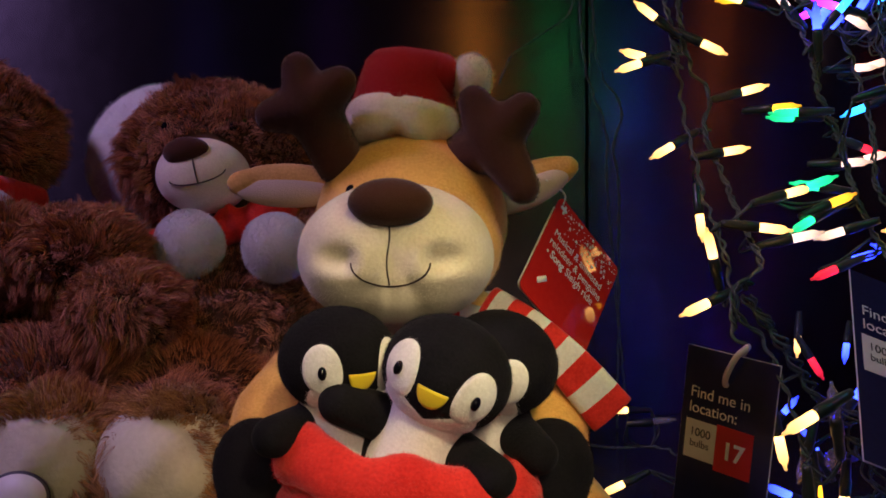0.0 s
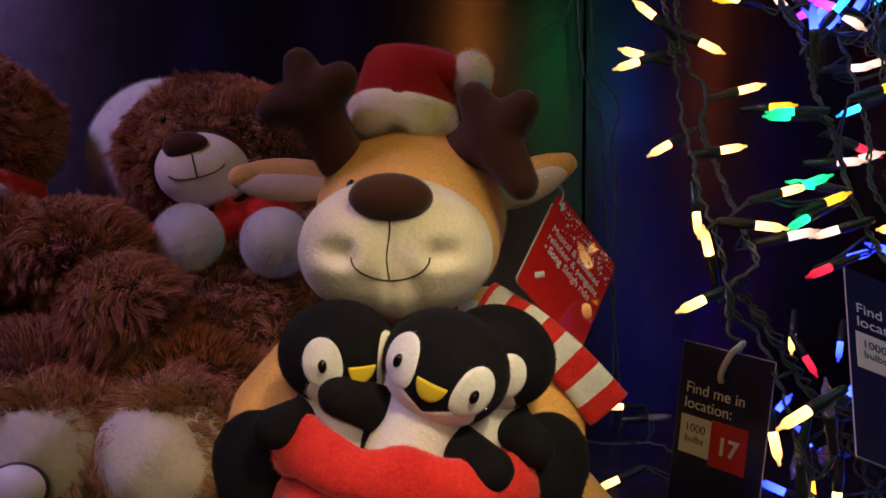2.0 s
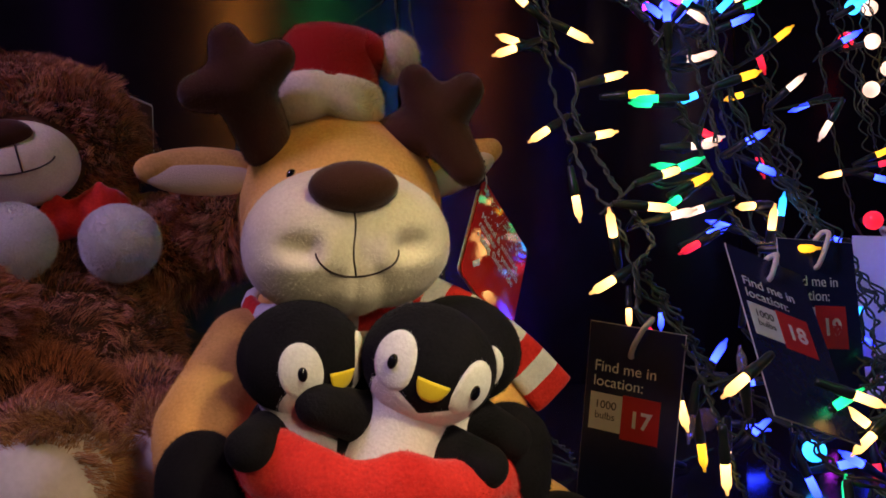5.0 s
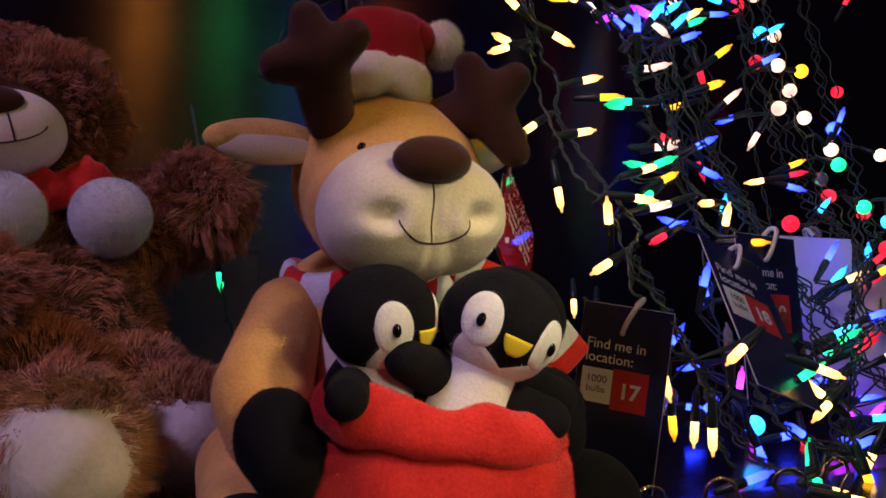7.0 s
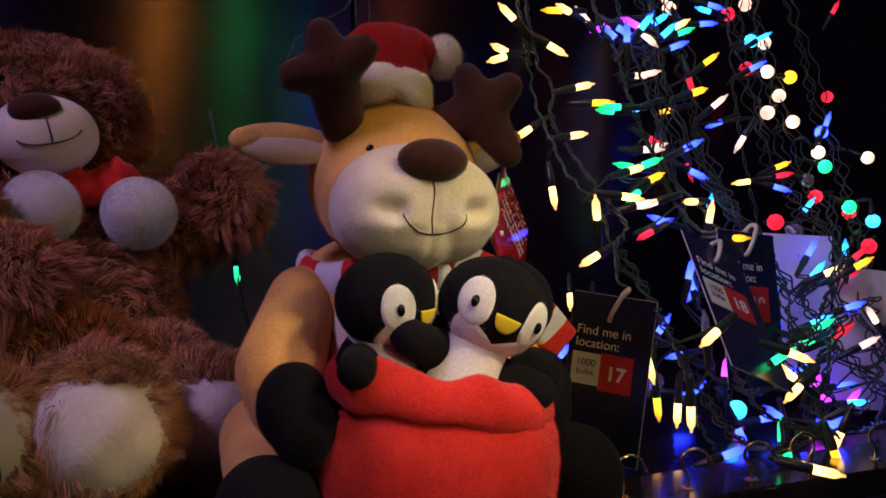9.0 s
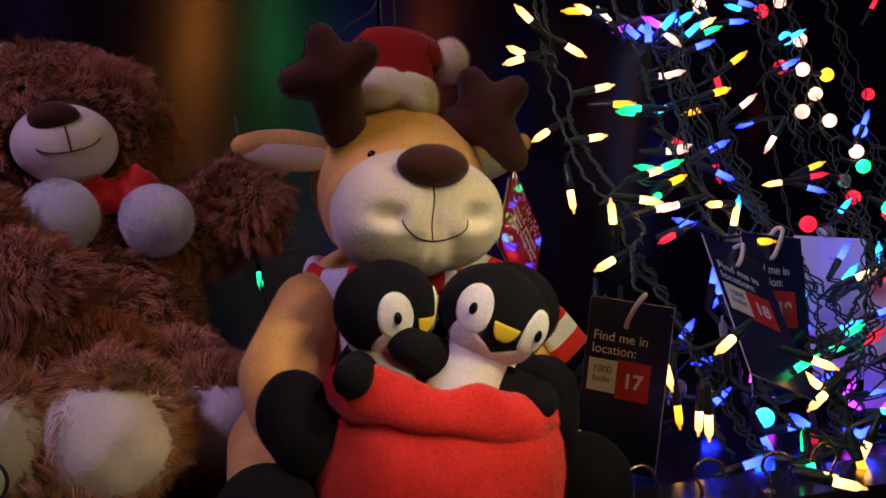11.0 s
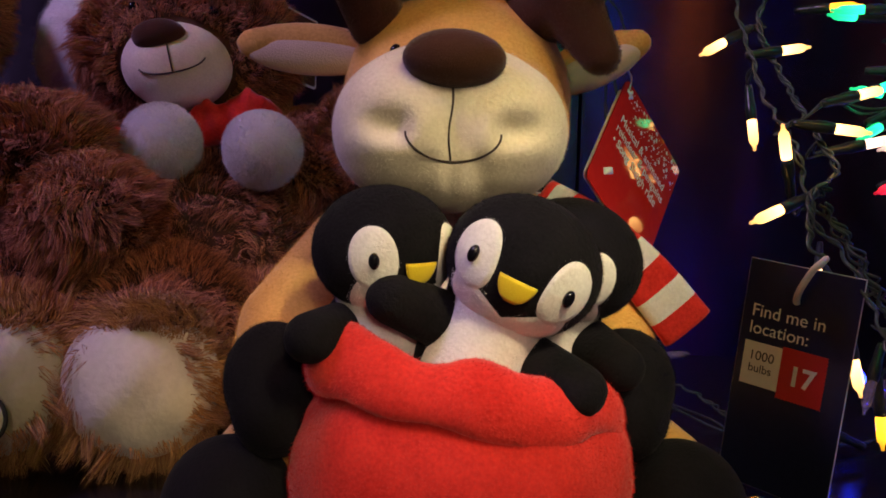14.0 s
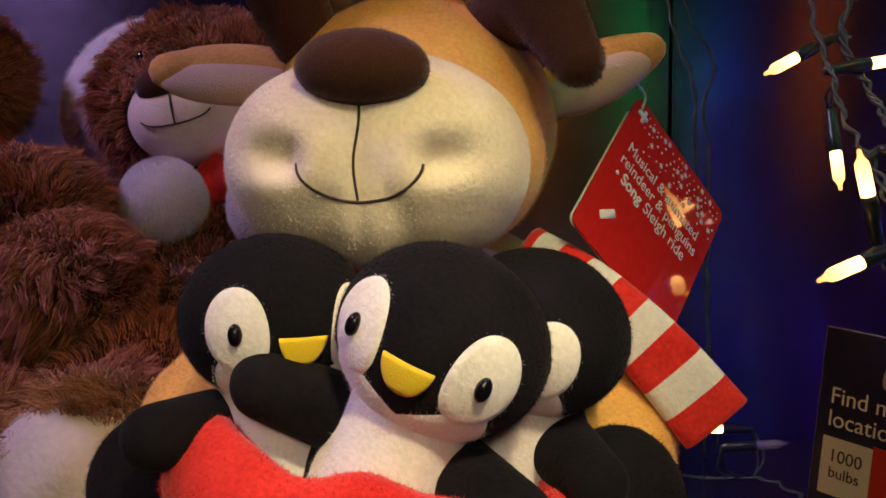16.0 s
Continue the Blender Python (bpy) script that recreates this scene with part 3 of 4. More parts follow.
# ---- the penguins in the sack ----
def penguin():
    bird = thing("plush_penguin", (0, 0, 0), "black and white plush penguin peeping from the red sack", "soft toy", "penguins in the sack")
    hm = skin((0, 0, 0), (0.0325, 0.030, 0.0285))
    bm = bmesh.new()
    ball(bm, (0, 0, 0), (0.0325, 0.030, 0.0285), sub=5)
    head = part("head", bm, BLACK, bird, "round black plush head")
    bm = bmesh.new()
    lathe(bm, [(0.0005, -0.078), (0.018, -0.076), (0.0205, -0.066), (0.0215, -0.050), (0.0200, -0.036), (0.0195, -0.024), (0.022, -0.016), (0.0005, -0.012)], Matrix.Translation((0, 0.004, 0)), 36)
    breast = part("body", bm, WHITE, bird, "white plush neck and breast")
    fuzz(breast, 1.2, 0.0009, 0.00010, FLUFF, 73)
    bm = bmesh.new()
    ball(bm, (0, 0.014, -0.05), (0.027, 0.021, 0.034))
    part("back", bm, BLACK, bird, "black plush back")
    # white face: a chin that leaves a dark peak, and two tall cheek patches
    bm = bmesh.new()
    rows = []
    for k in range(-16, 17):
        yaw = 5.2 * k
        edge = -45 + 30 * min(1, abs(yaw) / 42) - 40 * max(0, abs(yaw) - 50) / 33
        rows.append([bm.verts.new(on_skin(hm, yaw, -88 + (edge + 88) * q / 9, -0.0008 if q == 9 or abs(k) == 16 else 0.0004)) for q in range(10)])
    for a, b in zip(rows, rows[1:]):
        for q in range(9):
            bm.faces.new((a[q], b[q], b[q + 1], a[q + 1]))
    part("chin", bm, WHITE, head, "white plush chin")
    for s in (-1, 1):
        bm = bmesh.new()
        patch(bm, hm, s * 38, -5, 21.5, 32, 0.0007, tilt=-s * 4)
        part("cheek", bm, WHITE, head, "white plush cheek patch")
        bm = bmesh.new()
        ball(bm, on_skin(hm, s * 37, -6, 0.0012), (0.0024, 0.0020, 0.0036), (0, 0, s * 40), sub=3)
        part("eye", bm, EYE_BEAD, head, "black glossy bead eye")
        bm = bmesh.new()
        limb(bm, (s * 0.020, 0.006, -0.036), (s * 0.042, -0.008, -0.035), 0.0130, 0.0112, 7)
        melt(part("flipper", bm, BLACK, bird, "black plush flipper"), 0.002, 4)
    # beak: half a disc of felt
    bm = bmesh.new()
    rows = []
    for j in range(7):
        e = -9 - 3.0 * j
        half = 13.5 * math.sqrt(max(0.02, 1 - (j / 6.3) ** 2))
        rows.append([bm.verts.new(on_skin(hm, half * (i - 6) / 6, e, 0.0013 - 0.0005 * abs(i - 6) / 6)) for i in range(13)])
    for a, b in zip(rows, rows[1:]):
        for i in range(12):
            bm.faces.new((a[i], a[i + 1], b[i + 1], b[i]))
    ob = part("beak", bm, YELLOW, head, "yellow felt beak")
    so = ob.modifiers.new("felt", "SOLIDIFY")
    so.thickness, so.offset = 0.0009, -1

    def white(p):
        n = p / np.array((0.0325, 0.030, 0.0285))
        n /= np.linalg.norm(n, axis=1)[:, None]
        up, yaw = np.degrees(np.arcsin(n[:, 2])), np.degrees(np.arctan2(n[:, 0], -n[:, 1]))
        w = ((np.abs(yaw) - 38) * np.cos(np.radians(up)) / 21.0) ** 2 + ((up + 5) / 31.5) ** 2 < 1
        edge = -45 + 30 * np.minimum(1, np.abs(yaw) / 42) - 40 * np.maximum(0, np.abs(yaw) - 50) / 33
        return w | ((up < edge) & (np.abs(yaw) < 80))

    def clear_of(p):
        ok = np.ones(len(p), bool)
        for t in (-1, 1):
            ok &= np.linalg.norm(p - np.array(on_skin(hm, t * 37, -6, 0.001)), axis=1) > 0.0042
        return ok & ~((np.abs(p[:, 0]) < 0.0085) & (p[:, 1] < -0.02) & (p[:, 2] < -0.003) & (p[:, 2] > -0.0140))

    fuzz(head, 2.0, 0.0008, 0.00010, BLACK_PILE, 71, lambda p: ~white(p) & clear_of(p))
    fuzz(head, 1.5, 0.0009, 0.00010, FLUFF, 72, lambda p: white(p) & clear_of(p))
    return bird


bird = penguin()
small = Matrix.Scale(0.89, 4)
copy_thing(bird, pose(-0.051, 0.443, 0.167, 0, -3, 31) @ small)
copy_thing(bird, pose(0.029, 0.455, 0.164, 0, 20, -34) @ small)
bird.matrix_basis = pose(0.002, 0.421, 0.163, 0, 24, -9) @ Matrix.Scale(0.93, 4)


# ---- the bears ----
def bear(loc, head, body, arms, feet, seed, label):
    cub = thing("plush_bear", loc, label, "soft toy", "brown bears on the shelf")
    bm = bmesh.new()
    for c, r in body:
        ball(bm, c, r, sub=3)
    trunk = melt(part("body", bm, BEAR, cub), 0.006, 2)
    fur("fur", body, 64000, 0.0125, 0.00032, STRANDS, trunk, seed, label="shaggy brown pile", locks=1800, droop=0.12)
    bm = bmesh.new()
    hr = (0.084, 0.074, 0.068)
    ball(bm, head, hr, sub=4)
    skull = part("head", bm, BEAR, cub)
    hx, hy, hz = head
    mc, mr = (hx + 0.002, hy - 0.060, hz - 0.018), (0.040, 0.034, 0.0325)
    fur("fur", [(head, hr)], 52000, 0.0115, 0.00030, STRANDS, skull, seed + 1, label="shaggy brown pile", locks=1500, droop=0.12,
        keep=lambda p: np.sum(((p - np.array(mc)) / (np.array(mr) * 1.08)) ** 2, axis=1) > 1)
    bm = bmesh.new()
    ball(bm, mc, mr)
    part("muzzle", bm, CREAM, skull, "smooth cream plush muzzle")
    ms = skin(mc, mr, (0, -13, 0))
    bm = bmesh.new()
    ball(bm, Vector(mc) + Vector((-0.0085, -0.0245, 0.0175)), (0.0190, 0.0125, 0.0112), (-38, -8, 0))
    part("nose", bm, BROWN, skull, "dark brown plush nose")
    bm = bmesh.new()
    stitch(bm, ms, [(2, 18 - 5 * k) for k in range(8)])
    stitch(bm, ms, [(2 + 36 * math.sin(radians(a)), -2 - 15 * math.cos(radians(a))) for a in range(-80, 81, 10)])
    part("smile", bm, THREAD, skull, "dark stitched smile")
    for s in (-1, 1):
        bm = bmesh.new()
        ball(bm, (hx + s * 0.028, hy - 0.068, hz + 0.022), (0.004, 0.0035, 0.004), sub=3)
        part("eye", bm, EYE_BEAD, skull, "black glossy eye")
    for c, r in arms:
        bm = bmesh.new()
        ball(bm, c, r, sub=3)
        arm = part("arm", bm, BEAR, cub)
        fur("fur", [(c, r)], 24000, 0.0125, 0.00032, STRANDS, arm, seed + int(c[0] * 1000) % 97 + 3, label="shaggy brown pile", locks=700, droop=0.12)
    for (x, y, z), r in feet:
        bm = bmesh.new()
        ball(bm, (x, y, z), (r * 1.02, 0.052, r * 1.05), sub=3)
        foot = part("foot", bm, BEAR, cub)
        shell = [((x, y, z), (r * 1.02, 0.052, r * 1.05))]
        fur("fur", shell, 14000, 0.0125, 0.00032, STRANDS, foot, seed + 40, label="shaggy brown pile", locks=200, keep=lambda p: p[:, 1] > y - 0.018)
        fur("fur", shell, 30000, 0.015, 0.00032, TIPS, foot, seed + 41, label="tawny pile round the sole", locks=300, keep=lambda p: (p[:, 1] > y - 0.042) & (p[:, 1] < y - 0.012))
        bm = bmesh.new()
        ball(bm, (x, y - 0.022, z - 0.003), (r * 1.0, 0.036, r * 0.98), sub=5)
        for v in bm.verts:
            h = (v.co.z - z) / r
            if h > 0.62:
                v.co.z = z + r * (0.62 + 0.45 * (h - 0.62))
            v.co.y += 0.0012 * math.sin(170 * v.co.x + 3) * math.sin(150 * v.co.z)
        part("sole", bm, SOLE, foot, "cream suede sole")
    # scarf with two white pompoms
    bm = bmesh.new()
    limb(bm, (hx + 0.004, hy - 0.066, hz - 0.070), (hx + 0.060, hy - 0.052, hz - 0.052), 0.012, 0.016)
    limb(bm, (hx + 0.060, hy - 0.052, hz - 0.052), (hx + 0.068, hy + 0.0, hz - 0.055), 0.016, 0.014)
    limb(bm, (hx - 0.045, hy - 0.040, hz - 0.072), (hx + 0.010, hy - 0.062, hz - 0.074), 0.010, 0.012)
    limb(bm, (hx + 0.045, hy - 0.062, hz - 0.056), (hx + 0.062, hy - 0.080, hz - 0.070), 0.010, 0.009)
    for k in range(9):
        ball(bm, (hx + 0.012 + 0.006 * k, hy - 0.070 + 0.003 * (k % 3), hz - 0.068 + 0.0022 * k + 0.006 * (k % 2)), (0.006, 0.009, 0.016), (0, 24 * ((k * 7) % 3 - 1), 0), sub=2)
    scarf = melt(part("scarf", bm, RED, cub, "red plush scarf"), 0.003, 3)
    for dx, dz in ((-0.003, -0.076), (0.068, -0.078)):
        c, r = (hx + dx, hy - 0.088, hz + dz), (0.027, 0.026, 0.027)
        bm = bmesh.new()
        ball(bm, c, r)
        pom = part("pompom", bm, WHITE, cub, "white fluffy pompom")
        fur("fur", [(c, r)], 30000, 0.0030, 0.00011, FLUFF, pom, seed + 60, droop=0.0)
    bm = bmesh.new()
    c, r = (hx - 0.056, hy + 0.020, hz + 0.004), (0.072, 0.040, 0.068)
    ball(bm, c, r, (0, -30, 0))
    trim = part("hat_trim", bm, WHITE, cub, "white plush Santa hat trim")
    fuzz(trim, 0.5, 0.003, 0.00018, FLUFF, seed + 70)
    return cub


bear((-0.19, 0.80, SH), (-0.203, 0.830, 0.300),
     [((-0.19, 0.80, 0.130), (0.095, 0.085, 0.098)), ((-0.195, 0.70, 0.095), (0.062, 0.080, 0.060)), ((-0.120, 0.73, 0.085), (0.045, 0.075, 0.050))],
     [((-0.285, 0.715, 0.212), (0.050, 0.050, 0.040)), ((-0.232, 0.672, 0.172), (0.042, 0.040, 0.036)), ((-0.062, 0.800, 0.232), (0.042, 0.040, 0.042)), ((-0.105, 0.81, 0.215), (0.045, 0.045, 0.040))],
     [((-0.180, 0.612, 0.086), 0.043), ((-0.104, 0.665, 0.078), 0.038)], 11,
     "shaggy brown bear in red scarf and white-trimmed hat")
bear((-0.43, 0.79, SH), (-0.427, 0.800, 0.318),
     [((-0.40, 0.80, 0.135), (0.095, 0.085, 0.100)), ((-0.30, 0.70, 0.110), (0.060, 0.075, 0.055))],
     [((-0.335, 0.72, 0.215), (0.035, 0.05, 0.035))],
     [((-0.258, 0.612, 0.086), 0.043), ((-0.45, 0.64, 0.080), 0.043)], 31,
     "shaggy brown bear in red scarf with a badged sole")


# a badge on the sole beside
badge = thing("sole_badge", (-0.256, 0.5490, 0.070), "oval pale badge with dark letters on the sole", "badge")
bm = bmesh.new()
lathe(bm, [(0.0005, -0.001), (0.0195, -0.001), (0.0205, 0.0), (0.0195, 0.001), (0.0005, 0.001)], pose(-0.256, 0.5490, 0.070, 78, 0, 0) @ Matrix.Diagonal((1, 0.8, 1, 1)), 40)
part("rim", bm, INK_BLACK, badge, "dark rim")
bm = bmesh.new()
lathe(bm, [(0.0005, 0.0), (0.0185, 0.0), (0.0183, 0.0014), (0.0005, 0.0014)], pose(-0.256, 0.5490, 0.070, 78, 0, 0) @ Matrix.Diagonal((1, 0.8, 1, 1)), 40)
part("face", bm, CARD_WHITE, badge)
lettering("lettering", "RY", 0.015, INK_BLACK, badge, pose(-0.252, 0.5490, 0.066, 78, 0, 0) @ Matrix.Translation((0, 0, 0.0016)), align="CENTER", bold=0.0003)


# ---- cards ----
def axes(corner, u, down):
    """A card's frame: x along its lines, y up the card, z out of its face."""
    x = Vector(u).normalized()
    y = -Vector(down)
    y = (y - x * y.dot(x)).normalized()
    z = x.cross(y)
    m = Matrix((x, y, z)).transposed().to_4x4()
    m.translation = corner
    return m


def plate(bm, w, h, z0, z1, m, x0=0.0, y0=0.0, r=0.0, teeth=0):
    """A thin plate from (x0, y0) to the right and down, with rounded corners or a perforated edge."""
    pts = []
    if teeth:
        step = h / teeth
        pts = [(x0, y0), (x0 + w, y0)]
        for i in range(teeth):
            for q, d in ((0.25, 0), (0.5, 0.0007), (0.75, 0)):
                pts.append((x0 + w - d, y0 - step * (i + q)))
        pts += [(x0 + w, y0 - h)]
        step = w / teeth
        for i in range(teeth):
            for q, d in ((0.25, 0), (0.5, 0.0007), (0.75, 0)):
                pts.append((x0 + w - step * (i + q), y0 - h + d))
        pts += [(x0, y0 - h)]
        pts = pts[::-1]
    elif r:
        for cx, cy, a0 in ((x0 + r, y0 - r, 90), (x0 + r, y0 - h + r, 180), (x0 + w - r, y0 - h + r, 270), (x0 + w - r, y0 - r, 0)):
            pts += [(cx + r * math.cos(radians(a0 + k * 18)), cy + r * math.sin(radians(a0 + k * 18))) for k in range(6)]
    else:
        pts = [(x0, y0), (x0, y0 - h), (x0 + w, y0 - h), (x0 + w, y0)]
    lo = [bm.verts.new(m @ Vector((x, y, z0))) for x, y in pts]
    hi = [bm.verts.new(m @ Vector((x, y, z1))) for x, y in pts]
    bm.faces.new(hi)
    bm.faces.new(lo[::-1])
    for i in range(len(pts)):
        k = (i + 1) % len(pts)
        bm.faces.new((lo[i], lo[k], hi[k], hi[i]))
    return bm


TW, TH = 0.066, 0.133


def location_tag(corner, u, down, number, size=1.0):
    m = axes(corner, u, down) @ Matrix.Scale(size, 4)
    tag = thing("location_tag", corner, "navy card tag on a white plastic hook", "tag", "tags on the light strings")
    bm = bmesh.new()
    plate(bm, TW, TH, -0.0007, 0.0, m)
    card = part("card", bm, CARD_WHITE, tag, "white card core and back", smooth=False)
    bm = bmesh.new()
    plate(bm, TW - 0.0006, TH - 0.0006, 0.0001, 0.0003, m, 0.0003, -0.0003)
    part("face", bm, CARD_NAVY, card, "navy printed face", smooth=False)
    for words, size, x, y, wide in (("Find me in", 0.0098, 0.0055, -0.033, 0.0425), ("location:", 0.0098, 0.0055, -0.0432, 0.0345)):
        lettering("lettering", words, size, INK_WHITE, card, m @ Matrix.Translation((x, y, 0.0005)), "white printed words", width=wide)
    bm = bmesh.new()
    plate(bm, 0.0228, 0.0255, 0.0003, 0.0006, m, 0.0045, -0.0480)
    part("white_label", bm, CARD_WHITE, card, smooth=False)
    bm = bmesh.new()
    plate(bm, 0.0262, 0.0300, 0.0003, 0.0007, m, 0.0275, -0.0468, teeth=14)
    part("red_label", bm, INK_RED, card, "red stamp with a perforated edge", smooth=False)
    for words, y in (("1000", -0.0583), ("bulbs", -0.0655)):
        lettering("lettering", words, 0.0072, INK_BLACK, card, m @ Matrix.Translation((0.0158, y, 0.0008)), "dark printed words", align="CENTER", width=0.0138)
    lettering("lettering", number, 0.0145, INK_WHITE, card, m @ Matrix.Translation((0.0405, -0.0672, 0.0009)), "white bold number", bold=0.0004, align="CENTER", width=0.0135)
    bm = bmesh.new()
    tube(bm, [m @ p for p in spline([(0.031, -0.0195, -0.003), (0.031, -0.0195, 0.002), (0.0335, -0.012, 0.0055), (0.039, 0.000, 0.006), (0.0425, 0.0055, 0.003), (0.0415, 0.0065, -0.002), (0.037, 0.001, -0.005)], 6)], 0.0018, 10)
    part("hook", bm, HOOK_PLASTIC, tag, "white plastic hook")
    return tag


location_tag((0.1497, 0.5570, 0.1624), (0.0388, -0.0458, -0.0078), (0.03, -0.01, -1), "17", 0.93)
location_tag((0.244, 0.549, 0.208), (0.93, 0.05, -0.36), (-0.286, -0.659, -0.69), "18")
location_tag((0.302, 0.572, 0.2095), (0.86, 0.02, -0.08), (-0.10, -0.20, -1), "19")
# two more tags, seen from their white backs
location_tag((0.500, 0.625, 0.203), (-0.86, 0.50, 0.06), (0.02, -0.15, -1), "19")
location_tag((0.545, 0.585, 0.168), (-0.90, 0.30, 0.10), (0.08, -0.12, -1), "18")


def swing_tag():
    m = axes((0.0676, 0.5214, 0.2503), (0.0353, 0.0288, -0.0390), (-0.0247, -0.0309, -0.0451))
    w = 0.066
    tag = thing("product_tag", (0.0676, 0.5214, 0.2503), "glossy red card tag with white snowflakes", "tag")
    bm = bmesh.new()
    plate(bm, w, w, -0.0008, 0.0, m, r=0.004)
    card = part("card", bm, CARD_RED, tag, "glossy red printed card", smooth=False)
    for words, size, x, y, b, wide in (("Musical & animated", 0.0054, 0.0068, -0.0232, 0, 0.0500), ("reindeer & penguins", 0.0054, 0.0062, -0.0296, 0, 0.0530), ("Song", 0.0056, 0.0108, -0.0362, 0.00014, 0.0130), ("Sleigh ride", 0.0054, 0.0262, -0.0362, 0, 0.0285)):
        lettering("lettering", words, size, INK_WHITE, card, m @ Matrix.Translation((x, y, 0.0002)), "white printed words", bold=b, width=wide)
    bm = bmesh.new()
    plate(bm, 0.0018, 0.0018, 0.0001, 0.0002, m, 0.0070, -0.0336, r=0.0009)
    part("bullet", bm, INK_WHITE, card)
    bm = bmesh.new()
    plate(bm, 0.0085, 0.0034, 0.0001, 0.0002, axes(m @ Vector((0.0085, -0.0530, 0)), m.to_3x3() @ Vector((0.7, 0.7, 0)), m.to_3x3() @ Vector((0.7, -0.7, 0))), r=0.0006)
    part("battery_mark", bm, INK_WHITE, card, "white printed battery mark")
    bm = bmesh.new()
    plate(bm, 0.0062, 0.0022, 0.0001, 0.0002, m, 0.0030, -0.0042, r=0.0008)
    plate(bm, 0.0018, 0.0060, 0.0001, 0.0003, m, 0.0058, -0.0024, r=0.0006)
    part("corner_mark", bm, INK_WHITE, card, "white printed emblem")
    rng = random.Random(5)
    bm = bmesh.new()
    for i in range(108):
        row, col = divmod(i, 18)
        x, y = 0.009 + 0.0031 * col + 0.0015 * (row % 2) + rng.uniform(-0.0007, 0.0007), -0.0030 - 0.0026 * row + rng.uniform(-0.0006, 0.0006)
        if x > w - 0.003 or rng.random() < 0.12 * row:
            continue
        d = rng.choice((0.0008, 0.0011, 0.0014, 0.0019))
        mm = m @ Matrix.Translation((x, y, 0.0002))
        if d > 0.0018:
            for k in range(3):
                q = mm @ Matrix.Rotation(radians(60 * k), 4, "Z")
                plate(bm, 0.0024, 0.0004, 0, 0.0001 + 0.00002 * k, q, -0.0012, 0.0002)
        else:
            plate(bm, d * 0.7, d * 0.7, 0, 0.0001, mm, r=d * 0.35)
    tagged(part("snow_pattern", bm, INK_WHITE, card, "white printed dots and snowflakes", smooth=False), kind="stuff")
    bm = bmesh.new()
    plate(bm, w * 0.9, w * 0.9, -0.0035, -0.0028, m, 0.001, -0.005, r=0.003)
    part("back_leaf", bm, CARD_WHITE, tag, "white folded back leaf", smooth=False)
    bm = bmesh.new()
    tube(bm, spline([m @ Vector((0.004, -0.004, 0.0004)), m @ Vector((0.001, 0.003, 0)), (0.057, 0.505, 0.258)], 6), 0.0005, 6)
    part("loop", bm, HOOK_PLASTIC, tag, "clear plastic loop")


swing_tag()


# ---- light strings ----
def lens_mesh(mat):
    bm = bmesh.new()
    lathe(bm, [(0.0005, 0.0), (0.0027, 0.0), (0.0029, 0.002), (0.0029, 0.0125), (0.0025, 0.0148), (0.0014, 0.0164), (0.0010, 0.0180), (0.0010, 0.0195), (0.0003, 0.0202)], Matrix.Translation((0, 0, 0.006)), 14)
    me = mesh_of(bm)
    me.materials.append(mat)
    return me


def berry_mesh(mat):
    bm = bmesh.new()
    bmesh.ops.create_icosphere(bm, subdivisions=3, radius=0.0085, matrix=Matrix.Translation((0, 0, 0.012)))
    me = mesh_of(bm)
    me.materials.append(mat)
    return me


bm = bmesh.new()
lathe(bm, [(0.0005, -0.016), (0.0020, -0.016), (0.0026, -0.013), (0.0029, -0.004), (0.0034, -0.003), (0.0034, 0.004), (0.0030, 0.0065), (0.0005, 0.0065)], None, 12)
SOCKET_MESH = mesh_of(bm)
SOCKET_MESH.materials.append(SOCKET)
LENS = {k: lens_mesh(m) for k, m in LIT.items()}
BERRY_LENS = {k: berry_mesh(m) for k, m in LIT.items()}
RNG = random.Random(3)


def rope(parent, pts, strands=3, spread=0.0024, turns=34.0, r=0.0009, loose=0.0):
    """A hank of thin cables twisted round one line."""
    line = spline(pts, 30)
    spread *= 0.62
    for s in range(strands):
        bm = bmesh.new()
        ph = 2 * math.pi * s / strands + RNG.random()
        out, run = [], 0.0
        for i, p in enumerate(line):
            if i:
                run += (p - line[i - 1]).length
            a = ph + run * turns * (1 + 0.1 * math.sin(9 * run + s)) * 11
            w = spread * (1 + 0.3 * math.sin(31 * run + 2 * s))
            wide, slow = loose * abs(math.sin(17 * run + s * 1.9)), ph + 9 * run
            out.append(p + Vector((math.cos(a) * w + math.cos(slow) * wide, math.sin(a) * w * 0.9 + math.sin(slow) * wide, 0.3 * math.sin(a + 1) * w)))
        tube(bm, out, r, 6)
        part("cable", bm, WIRE, parent)
    return line


